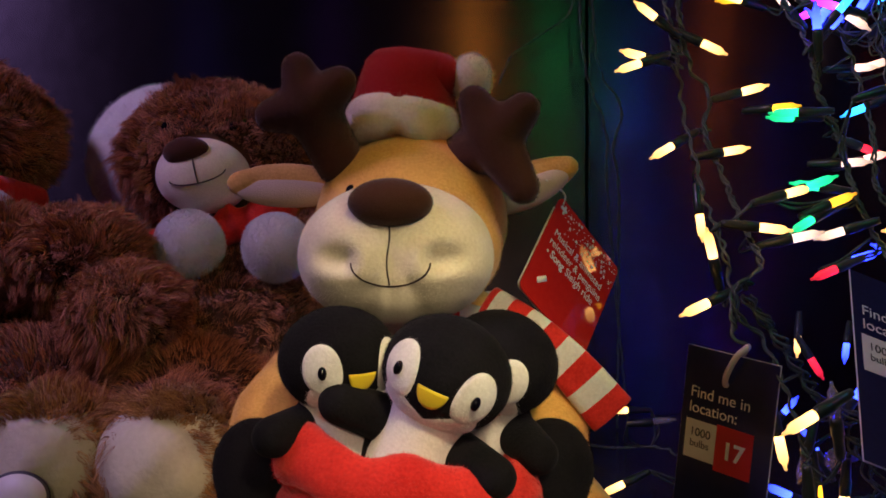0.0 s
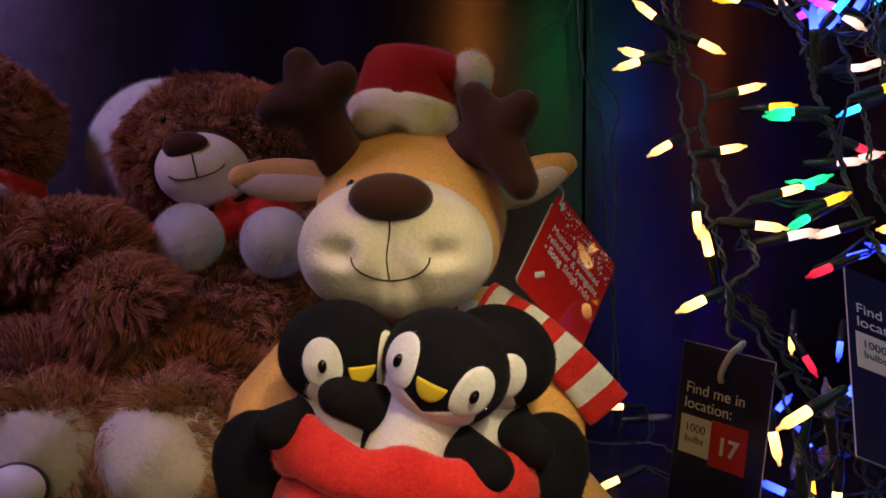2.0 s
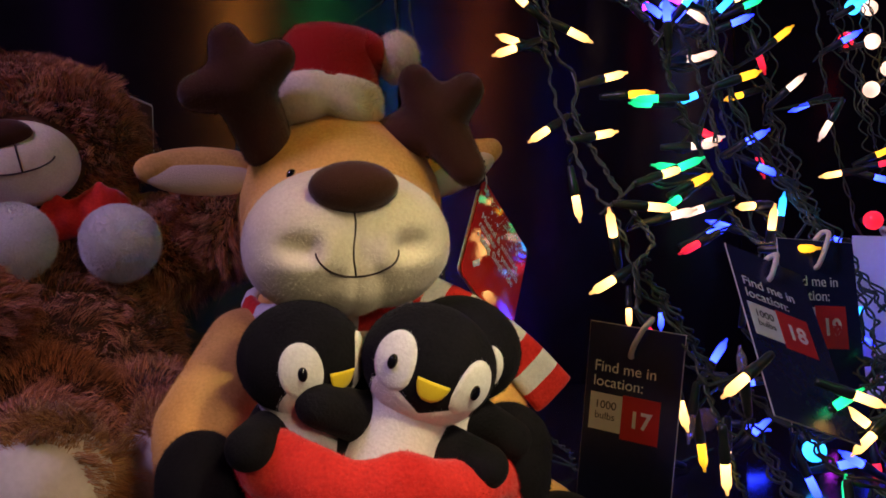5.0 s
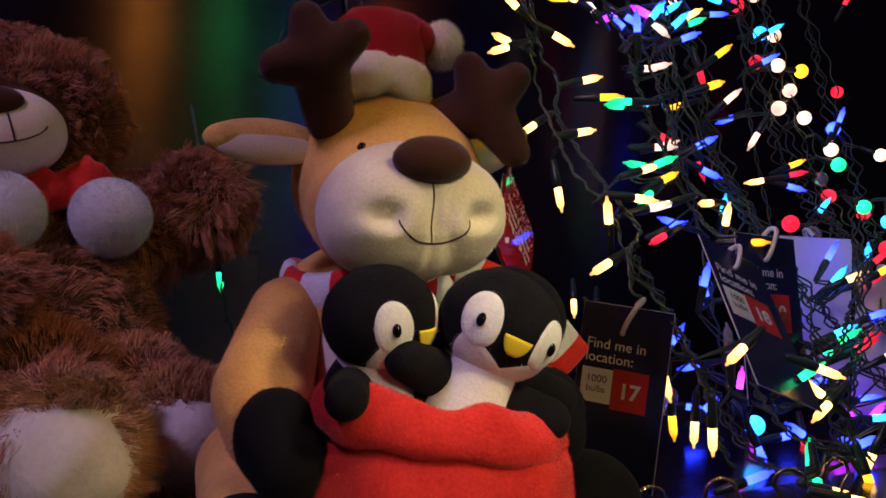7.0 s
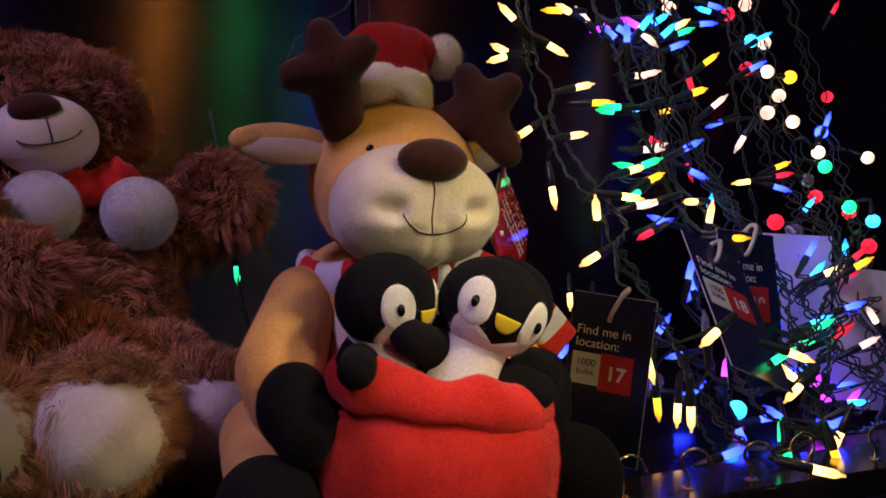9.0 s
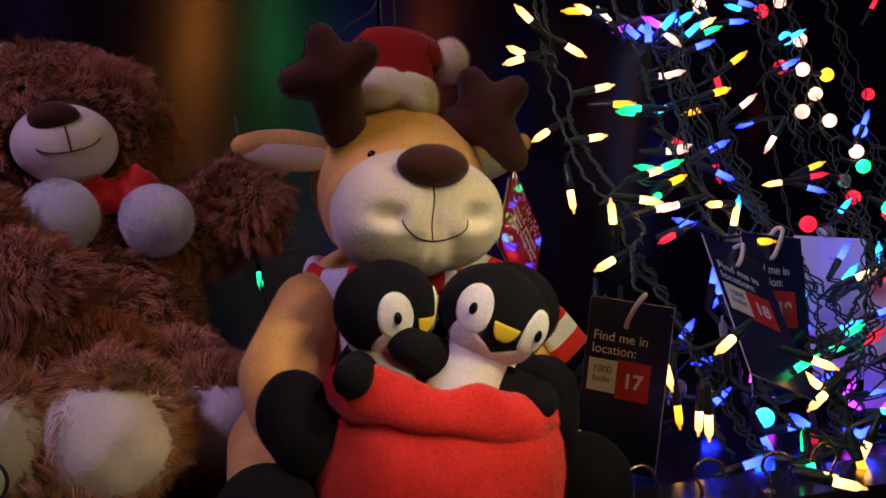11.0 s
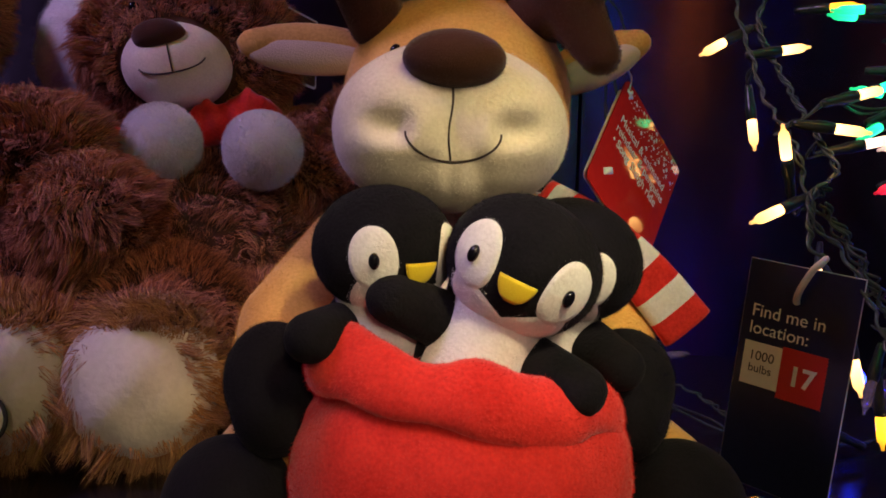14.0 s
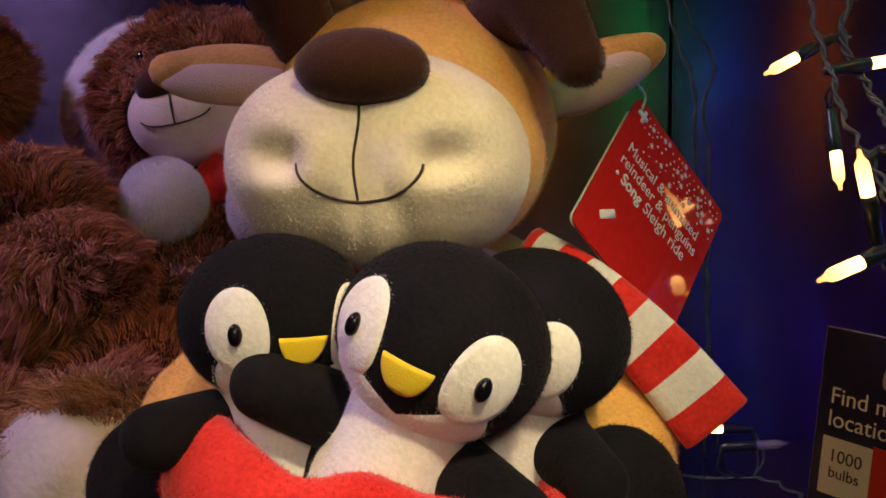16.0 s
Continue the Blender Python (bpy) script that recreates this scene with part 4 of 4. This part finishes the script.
def bulb(parent, p, d, colour, lens, line=None):
    """One lamp: a dark socket, its lens, and a short lead to the nearest cable."""
    q = Vector(d).normalized().to_track_quat("Z", "Y").to_matrix().to_4x4()
    ob = new("bulb", SOCKET_MESH)
    ob.parent = parent
    ob.matrix_parent_inverse = parent.matrix_basis.inverted()
    ob.matrix_basis = Matrix.Translation(p) @ q
    le = new("lens", lens[colour])
    le.parent = ob
    tagged(le, COLOUR_WORD[colour] + " lens")
    if line:
        back = Vector(p) - Vector(d).normalized() * 0.016
        near = min(line, key=lambda c: (c - back).length)
        if 0.004 < (near - back).length < 0.075:
            mid = (near + back) / 2 - Vector((0, 0, 0.004)) - Vector(d).normalized() * 0.006
            for k in (-1, 1):
                bm = bmesh.new()
                tube(bm, spline([back + Vector((0, 0, 0.001 * k)), mid + Vector((0.002 * k, 0, 0.0015 * k)), near], 6), 0.0009, 5)
                me = mesh_of(bm)
                me.materials.append(WIRE)
                lead = new("lead", me)
                lead.parent = ob
                lead.matrix_parent_inverse = (Matrix.Translation(p) @ q).inverted()


def hang(parent, rows, lines, turn, lens=None):
    """Lamps given by place in millimetres, slope in degrees and colour; turn: the way their plane faces."""
    cables = [c for line in lines for c in line]
    for x, y, z, a, colour in rows:
        c, w = math.cos(radians(a)), math.sin(radians(a))
        d = (c * math.cos(radians(turn)), c * math.sin(radians(turn)) - RNG.uniform(-0.1, 0.35), w)
        p = Vector((x, y, z)) / 1000
        bulb(parent, p, d, colour, lens or LENS, cables)


def hang_berries(parent, rows, lines):
    cables = [c for line in lines for c in line]
    for x, y, z, colour in rows:
        d = (RNG.uniform(-1, 1), RNG.uniform(-1, 0.2), RNG.uniform(-0.8, 0.6))
        bulb(parent, Vector((x, y, z)) / 1000 - 0.012 * Vector(d).normalized(), d, colour, BERRY_LENS, cables)


NEAR = [(155, 645, 379, 142, "w"), (147, 645, 354, 170, "w"), (144, 640, 352, -161, "w"), (177, 645, 368, -30, "w"), (204, 645, 329, 14, "w"), (165, 637, 295, -150, "w"), (185, 625, 285, 10, "w"), (176, 630, 250, -86, "w"), (163, 547, 209, 108, "w"), (162, 539, 191, -156, "w"), (187, 560, 234, -7, "w"), (213, 575, 225, 13, "p"), (211, 580, 253, 15, "w")]
NEAR_LOW = [(193, 530, 118, -82, "w"), (185, 442, 143, -152, "w"), (207, 480, 125, 98, "o"), (192, 480, 91, -84, "w"), (224, 560, 101, -112, "o")]
MULTI = [(249, 635, 311, 180, "g"), (226, 584, 257, 22, "g"), (247, 600, 242, -153, "g"), (248, 600, 247, 22, "a"), (274, 578, 319, 17, "a"), (303, 690, 356, 4, "p"), (220, 660, 398, 169, "w"), (262, 639, 367, 96, "b"), (272, 640, 381, 51, "c"), (284, 645, 389, 164, "m"), (282, 650, 390, -37, "p"), (295, 656, 282, 16, "p"), (296, 660, 296, -23, "r")]
MULTI_LOW = [(265, 604, 209, -159, "r"), (271, 620, 210, 19, "b"), (309, 600, 233, -177, "w"), (343, 680, 400, 30, "w"), (311, 800, 150, -100, "w"), (298, 750, 136, -63, "r"), (376, 850, 138, -106, "b")]
ON_SHELF = [(167, 800, 79, 178, "w"), (175, 790, 70, 8, "o"), (144, 700, 43, -156, "w"), (238, 660, 41, 130, "o")]
LOW = [(296, 474, 96, -147, "w"), (299, 480, 92, 140, "w"), (262, 480, 107, 41, "g"), (266, 470, 121, -22, "w"), (228, 560, 82, -83, "a"), (242, 550, 78, -94, "w"), (407, 600, 40, -90, "r"), (261, 460, 56, -94, "g"), (249, 445, 47, -15, "w"), (294, 450, 56, -78, "a"), (320, 460, 64, -110, "w")]
MID = [(232, 660, 321, 0, "a"), (248, 620, 313, 179, "g"), (276, 680, 400, -40, "b"), (275, 660, 375, 50, "b"), (329, 680, 389, 45, "c"), (318, 700, 357, 14, "p"), (400, 720, 375, -75, "r"), (399, 700, 373, 36, "a"), (410, 700, 330, 43, "p"), (464, 700, 313, -118, "p"), (272, 640, 280, 0, "p"), (383, 700, 283, -80, "r"), (262, 620, 261, 171, "g")]
MID_LOW = [(496, 720, 264, -172, "w"), (538, 740, 278, 21, "a"), (559, 760, 272, 11, "r"), (270, 600, 234, -163, "p"), (318, 600, 209, 92, "w"), (312, 580, 201, 0, "a"), (429, 580, 166, 24, "w"), (457, 570, 171, 32, "a"), (473, 600, 162, 20, "r"), (371, 540, 121, 33, "g"), (390, 540, 113, 30, "r"), (452, 560, 101, 31, "p"), (486, 560, 119, 127, "p")]
MID_FAR = [(357, 660, 148, 118, "b"), (399, 700, 157, -129, "b"), (377, 600, 143, 127, "b"), (434, 560, 54, 7, "c"), (445, 700, 66, -68, "m"), (294, 800, 72, 53, "b"), (453, 800, 457, 141, "p"), (495, 800, 473, -19, "b"), (760, 850, 495, 66, "r"), (268, 700, 400, 124, "p"), (229, 680, 407, 180, "a"), (414, 750, 340, -166, "a")]
BERRY = [(648, 850, 415, "p"), (688, 850, 411, "a"), (679, 860, 388, "p"), (617, 820, 357, "p"), (682, 840, 352, "p"), (745, 850, 343, "b"), (705, 820, 312, "p"), (694, 800, 292, "g"), (834, 850, 313, "p"), (640, 780, 272, "o"), (677, 800, 254, "r"), (713, 780, 241, "g")]
BERRY_LOW = [(756, 780, 224, "c"), (591, 860, 484, "r"), (650, 880, 460, "c"), (674, 880, 460, "p"), (660, 900, 513, "p"), (514, 880, 487, "p"), (622, 860, 418, "r"), (872, 950, 413, "r"), (648, 700, 193, "r"), (489, 660, 208, "o"), (352, 600, 49, "c"), (504, 700, 219, "r"), (737, 800, 235, "r"), (259, 600, 81, "o")]
FILL = [(418, 640, 131, -30, "b"), (493, 620, 162, 15, "p"), (542, 640, 177, 40, "r"), (306, 680, 393, 60, "b"), (294, 690, 387, 140, "b"), (295, 700, 407, 200, "m"), (316, 680, 400, 35, "c"), (381, 720, 407, 20, "g"), (464, 780, 441, 0, "b"), (337, 660, 282, 30, "b"), (572, 800, 434, 30, "c"), (373, 660, 219, 80, "c"), (585, 740, 228, 60, "c"), (691, 800, 336, 70, "b"), (256, 620, 77, 120, "b"), (276, 620, 114, 60, "b"), (340, 500, 50, 30, "b"), (374, 640, 66, 80, "m")]
FILL_LOW = [(379, 550, 125, 25, "c"), (375, 560, 117, -20, "g"), (405, 550, 117, 30, "r"), (444, 580, 65, 10, "b"), (463, 620, 51, 70, "m"), (457, 620, 179, 60, "b"), (295, 600, 160, 80, "b"), (268, 470, 48, 100, "g"), (210, 400, 58, -12, "w"), (308, 460, 44, -60, "a"), (432, 560, 136, 20, "b"), (491, 600, 79, -40, "b"), (310, 560, 50, -70, "b"), (223, 490, 42, 20, "b"), (347, 540, 50, 150, "b"), (461, 580, 43, 60, "m"), (424, 580, 88, 200, "b"), (373, 600, 146, 20, "c")]


warm = thing("light_string", (0.17, 0.65, 0.47), "warm white fairy lights on twisted dark green cable", "light string", "hanging light strings")
l1 = rope(warm, [(0.168, 0.660, 0.60), (0.168, 0.660, 0.465), (0.168, 0.655, 0.399), (0.176, 0.650, 0.349), (0.188, 0.645, 0.330), (0.183, 0.640, 0.303), (0.188, 0.620, 0.274), (0.189, 0.580, 0.238), (0.191, 0.550, 0.210), (0.171, 0.535, 0.197), (0.169, 0.530, 0.171), (0.175, 0.528, 0.164)], 3)
l2 = rope(warm, [(0.150, 0.660, 0.60), (0.153, 0.660, 0.449), (0.161, 0.650, 0.381), (0.168, 0.650, 0.341), (0.169, 0.640, 0.311), (0.172, 0.620, 0.278), (0.171, 0.600, 0.254), (0.170, 0.560, 0.227), (0.170, 0.545, 0.207), (0.174, 0.535, 0.181), (0.185, 0.530, 0.168), (0.190, 0.505, 0.140), (0.196, 0.490, 0.105), (0.205, 0.485, 0.070), (0.215, 0.480, 0.052)], 2, 0.0022)
l3 = rope(warm, [(0.181, 0.545, 0.192), (0.198, 0.540, 0.167), (0.220, 0.540, 0.132), (0.245, 0.540, 0.101), (0.258, 0.530, 0.071), (0.255, 0.500, 0.052), (0.257, 0.470, 0.050), (0.252, 0.455, 0.057)], 4, 0.004, loose=0.004)
hang(warm, NEAR, (l1, l2), 0)
hang(warm, NEAR_LOW, (l2, l3), 0)

multi = thing("light_string", (0.24, 0.67, 0.47), "multicoloured fairy lights on twisted dark green cable", "light string", "hanging light strings")
l4 = rope(multi, [(0.235, 0.670, 0.60), (0.238, 0.670, 0.465), (0.245, 0.660, 0.400), (0.260, 0.650, 0.365), (0.264, 0.640, 0.327), (0.276, 0.635, 0.295), (0.273, 0.610, 0.262), (0.282, 0.600, 0.232), (0.286, 0.575, 0.208), (0.286, 0.553, 0.206)], 4, 0.0026)
l5 = rope(multi, [(0.262, 0.690, 0.60), (0.275, 0.680, 0.448), (0.285, 0.675, 0.401), (0.300, 0.670, 0.357), (0.305, 0.650, 0.305), (0.300, 0.630, 0.260), (0.315, 0.610, 0.231), (0.325, 0.590, 0.205)], 3, 0.0026)
hang(multi, MULTI, (l4, l5), 0)
hang(multi, MULTI_LOW, (l4, l5), 0)

mixed = thing("light_string", (0.42, 0.78, 0.49), "multicoloured fairy lights in a tangle of dark cable", "light string", "hanging light strings")
l6 = rope(mixed, [(0.424, 0.790, 0.62), (0.424, 0.780, 0.486), (0.425, 0.750, 0.388), (0.417, 0.720, 0.313), (0.406, 0.680, 0.252), (0.393, 0.640, 0.223), (0.381, 0.600, 0.186), (0.369, 0.560, 0.134), (0.341, 0.520, 0.102), (0.319, 0.490, 0.076), (0.302, 0.460, 0.058)], 5, 0.006, 20, loose=0.010)
l7 = rope(mixed, [(0.253, 0.600, 0.121), (0.266, 0.570, 0.110), (0.292, 0.550, 0.083), (0.304, 0.520, 0.082), (0.331, 0.500, 0.100), (0.417, 0.540, 0.133), (0.537, 0.600, 0.147)], 4, 0.004, 24, loose=0.006)
l8 = rope(mixed, [(0.33, 0.74, 0.62), (0.345, 0.73, 0.47), (0.35, 0.71, 0.38), (0.365, 0.70, 0.30), (0.385, 0.66, 0.24), (0.42, 0.62, 0.17), (0.46, 0.58, 0.10), (0.49, 0.55, 0.055)], 4, 0.005, 24, loose=0.008)
hang(mixed, LOW, (l6, l7), -27)
hang(mixed, MID, (l6, l8), -27)
hang(mixed, MID_LOW, (l6, l7, l8), -27)
hang(mixed, MID_FAR, (l6, l8), -27)
# extra blue and magenta bulbs, added low down to throw blue on the shelf
hang(mixed, [(330, 560, 48, 10, "b"), (385, 520, 46, 170, "b"), (440, 600, 60, -30, "m"), (300, 610, 60, 40, "b"), (250, 640, 44, 160, "b"), (470, 540, 52, 60, "b"), (350, 690, 52, -10, "b")], (l6, l7, l8), -27)

tangle = thing("light_string", (0.44, 0.60, 0.20), "tangled coloured fairy lights looped low before the card tags", "light string", "hanging light strings")
l16 = rope(tangle, [(0.31, 0.67, 0.62), (0.315, 0.67, 0.42), (0.335, 0.65, 0.30), (0.375, 0.62, 0.22), (0.36, 0.59, 0.15), (0.30, 0.55, 0.10), (0.28, 0.50, 0.07), (0.30, 0.465, 0.055)], 3, 0.003, 24, loose=0.003)
l17 = rope(tangle, [(0.28, 0.48, 0.115), (0.33, 0.50, 0.125), (0.38, 0.53, 0.145), (0.43, 0.56, 0.17), (0.50, 0.60, 0.20), (0.58, 0.66, 0.21)], 3, 0.003, 24, loose=0.003)
l18 = rope(tangle, [(0.47, 0.60, 0.24), (0.44, 0.57, 0.19), (0.42, 0.55, 0.14), (0.37, 0.52, 0.09), (0.33, 0.50, 0.06), (0.36, 0.49, 0.048), (0.44, 0.52, 0.046)], 3, 0.003, 24, loose=0.004)
l19 = rope(tangle, [(0.33, 0.53, 0.12), (0.36, 0.52, 0.085), (0.38, 0.50, 0.06), (0.44, 0.53, 0.07), (0.50, 0.57, 0.10), (0.56, 0.60, 0.14)], 2, 0.003, 24, loose=0.003)
hang(tangle, FILL, (l16, l8), -27)
hang(tangle, FILL_LOW, (l16, l17, l18, l19), -27)
# two cyan bulbs added close by, to tint the white tag backs
hang(tangle, [(446, 606, 160, 60, "c"), (478, 590, 175, 100, "c")], (l17, l18), -27)

behind = thing("light_string", (-0.02, 0.88, 0.25), "thin fairy light string hanging behind the reindeer", "light string", "hanging light strings")
l20 = rope(behind, [(-0.03, 0.97, 0.34), (-0.026, 0.92, 0.25), (-0.024, 0.885, 0.20), (-0.020, 0.88, 0.15), (-0.008, 0.88, 0.10), (0.0, 0.90, 0.05), (0.01, 0.92, SH + 0.002)], 2, 0.0016, 24)
hang(behind, [(-24, 883, 182, -85, "g"), (-10, 880, 116, -70, "b"), (-30, 925, 215, 160, "b")], (l20,), -27)

berries = thing("light_string", (0.59, 0.86, 0.53), "frosted round berry lights in several colours on dark cable", "light string", "hanging light strings")
l9 = rope(berries, [(0.585, 0.87, 0.65), (0.591, 0.860, 0.528), (0.609, 0.840, 0.392), (0.605, 0.800, 0.298), (0.577, 0.740, 0.247), (0.537, 0.660, 0.196), (0.505, 0.600, 0.147), (0.500, 0.560, 0.080), (0.48, 0.53, 0.045)], 5, 0.006, 18, loose=0.012)
l10 = rope(berries, [(0.735, 0.91, 0.65), (0.742, 0.900, 0.550), (0.763, 0.880, 0.410), (0.759, 0.840, 0.300), (0.720, 0.780, 0.220), (0.66, 0.70, 0.150), (0.60, 0.62, 0.08)], 4, 0.006, 18, loose=0.012)
l11 = rope(berries, [(0.665, 0.89, 0.65), (0.66, 0.880, 0.480), (0.68, 0.850, 0.350), (0.67, 0.800, 0.250), (0.62, 0.71, 0.180), (0.58, 0.64, 0.100), (0.56, 0.58, 0.050)], 4, 0.006, 18, loose=0.012)
hang_berries(berries, BERRY, (l9, l10, l11))
hang_berries(berries, BERRY_LOW, (l9, l10, l11))

loose = thing("light_string", (0.16, 0.78, SH), "loose fairy lights lying on the shelf behind the toys", "light string", "hanging light strings")
l12 = rope(loose, [(0.10, 0.92, SH + 0.004), (0.15, 0.83, SH + 0.012), (0.19, 0.79, SH + 0.020), (0.215, 0.74, SH + 0.006), (0.20, 0.68, SH + 0.004), (0.26, 0.66, SH + 0.006), (0.33, 0.70, SH + 0.004)], 2, 0.003)
hang(loose, ON_SHELF, (l12,), 0)

# blue string added at chosen places, to raise the blue light on the right
blues = thing("light_string", (0.45, 0.74, 0.60), "added small blue fairy lights on thin dark cable", "light string", "hanging light strings")
l14 = rope(blues, [(0.33, 0.70, 0.62), (0.335, 0.70, 0.45), (0.34, 0.69, 0.33), (0.355, 0.67, 0.22), (0.36, 0.65, 0.12), (0.37, 0.64, 0.05)], 2, 0.003, 20)
l15 = rope(blues, [(0.50, 0.78, 0.62), (0.505, 0.77, 0.45), (0.51, 0.76, 0.33), (0.52, 0.74, 0.22), (0.52, 0.70, 0.12), (0.51, 0.66, 0.05)], 2, 0.003, 20)
hang(blues, [(322, 700, 440, 150, "b"), (350, 695, 385, 20, "b"), (326, 690, 330, 200, "c"), (362, 680, 270, -30, "b"), (340, 670, 215, 160, "b"), (375, 655, 150, 10, "b"), (345, 650, 95, 190, "b"),
             (490, 775, 455, 170, "c"), (525, 765, 390, 30, "b"), (498, 765, 335, 200, "b"), (540, 745, 262, -20, "b"), (505, 735, 200, 170, "b"), (540, 700, 135, 20, "c"), (495, 680, 85, 200, "b")], (l14, l15), -27)

# coloured globes added out of view, for the panels to mirror and as fill
GLOBES = [(-480, 300, 560, (0.20, 0.16, 1.0), 2), (-230, 270, 640, (0.45, 0.10, 1.0), 1.5), (65, 250, 630, (1.0, 0.36, 0.03), 36), (226, 250, 615, (0.04, 0.9, 0.16), 18), (345, 250, 500, (0.02, 0.55, 0.40), 9), (400, 250, 480, (0.03, 0.10, 1.0), 12), (560, 260, 600, (1.0, 0.20, 0.03), 18)]
above = thing("globe_string", (0.0, 0.26, 0.66), "large coloured globes added out of view for panel reflections", "light string")
rope(above, [(-1.3, 0.30, 0.75), (-0.62, 0.30, 0.66), (-0.48, 0.30, 0.60), (-0.26, 0.27, 0.64), (0.065, 0.25, 0.66), (0.226, 0.25, 0.64), (0.380, 0.25, 0.53), (0.56, 0.26, 0.64), (0.7, 0.27, 0.68), (1.5, 0.28, 0.78)], 2, 0.003)
for x, y, z, colour, strength in GLOBES:
    m, _n, _l, b = shader("globe_glass", 0.3)
    b.inputs["Base Color"].default_value = b.inputs["Emission Color"].default_value = (*colour, 1)
    b.inputs["Emission Strength"].default_value = strength
    bm = bmesh.new()
    bmesh.ops.create_icosphere(bm, subdivisions=4, radius=0.03, matrix=Matrix.Translation((x / 1000, y / 1000, z / 1000)))
    globe = part("globe", bm, m, above)
    bm = bmesh.new()
    lathe(bm, [(0.0005, 0), (0.012, 0), (0.013, 0.004), (0.009, 0.020), (0.004, 0.026), (0.0005, 0.026)], Matrix.Translation((x / 1000, y / 1000, z / 1000 + 0.026)), 16)
    part("socket", bm, SOCKET, globe)

# loose dark cables hanging before the panels
for pts in ([(0.150, 1.0, 0.62), (0.143, 1.000, 0.492), (0.109, 1.000, 0.456), (0.075, 1.000, 0.431), (0.062, 1.0, 0.40)], [(0.160, 1.0, 0.62), (0.168, 1.000, 0.434), (0.195, 1.000, 0.375), (0.186, 1.000, 0.332), (0.192, 1.000, 0.289), (0.190, 0.99, 0.17), (0.185, 0.97, SH + 0.002)],
            [(0.150, 1.02, 0.60), (0.155, 1.01, 0.434), (0.178, 1.00, 0.35), (0.180, 1.000, 0.28), (0.20, 0.99, SH + 0.002)], [(-0.012, 0.99, 0.30), (-0.007, 0.980, 0.191), (-0.001, 0.980, 0.148), (0.014, 0.980, 0.093), (0.02, 0.97, SH + 0.002)]):
    c = thing("hanging_cable", pts[0], "dark cable hanging before the back panel", "cable", "cables before the panels")
    rope(c, pts, 2, 0.0016, 20)


# ---- hooks on the rail ----
def cup_hook(p, turn):
    h = thing("cup_hook", p, "brass-plated cup hook screwed into the shelf rail", "hook", "hooks on the rail")
    m = pose(*p, 0, 0, turn)
    bm = bmesh.new()
    line = [(0, 0, 0.0), (0.0005, 0, 0.006), (-0.001, 0, 0.010), (-0.004, 0, 0.015), (-0.002, 0, 0.0215), (0.005, 0, 0.0245), (0.012, 0, 0.0215), (0.0145, 0, 0.0155), (0.0165, 0, 0.0135)]
    tube(bm, [m @ q for q in spline(line, 6)], 0.00115, 10)
    part("wire", bm, BRASS, h)
    bm = bmesh.new()
    lathe(bm, [(0.0005, 0), (0.0042, 0), (0.0042, 0.0006), (0.003, 0.0012), (0.0005, 0.0012)], m, 16)
    part("collar", bm, BRASS, h)


for x, y, a in ((0.098, 0.434, -12), (0.145, 0.430, -20), (0.196, 0.428, -35), (0.250, 0.430, 170), (0.315, 0.430, -30), (0.38, 0.430, -20), (0.45, 0.430, 10)):
    cup_hook((x, y, SH + 0.017), a)


# a card behind the seated bear's head, and a plain block as panel ledge
m = axes((-0.135, 0.868, 0.352), (0.55, 0.83, -0.12), (0.05, -0.05, -1))
card = thing("hang_tag", (-0.135, 0.868, 0.352), "plain grey card tag behind the bear's head", "tag")
bm = bmesh.new()
plate(bm, 0.050, 0.062, -0.0006, 0.0, m, r=0.003)
part("card", bm, CARD_WHITE, card, smooth=False)
bm = bmesh.new()
plate(bm, 0.046, 0.058, 0.0001, 0.0004, m, 0.002, -0.002, r=0.002)
part("print", bm, BEAR, card, "brown printed face", smooth=False)
box = thing("display_box", (-0.13, 1.0, SH), "dark olive ledge along the foot of the back panel", "box")
bm = bmesh.new()
block(bm, (-0.30, 0.965, SH), (0.035, 1.055, 0.192), 0.002)
part("carton", bm, LEDGE, box)
bm = bmesh.new()
block(bm, (-0.302, 0.963, 0.192), (0.037, 1.057, 0.198), 0.0015)
part("lid", bm, LEDGE, box)
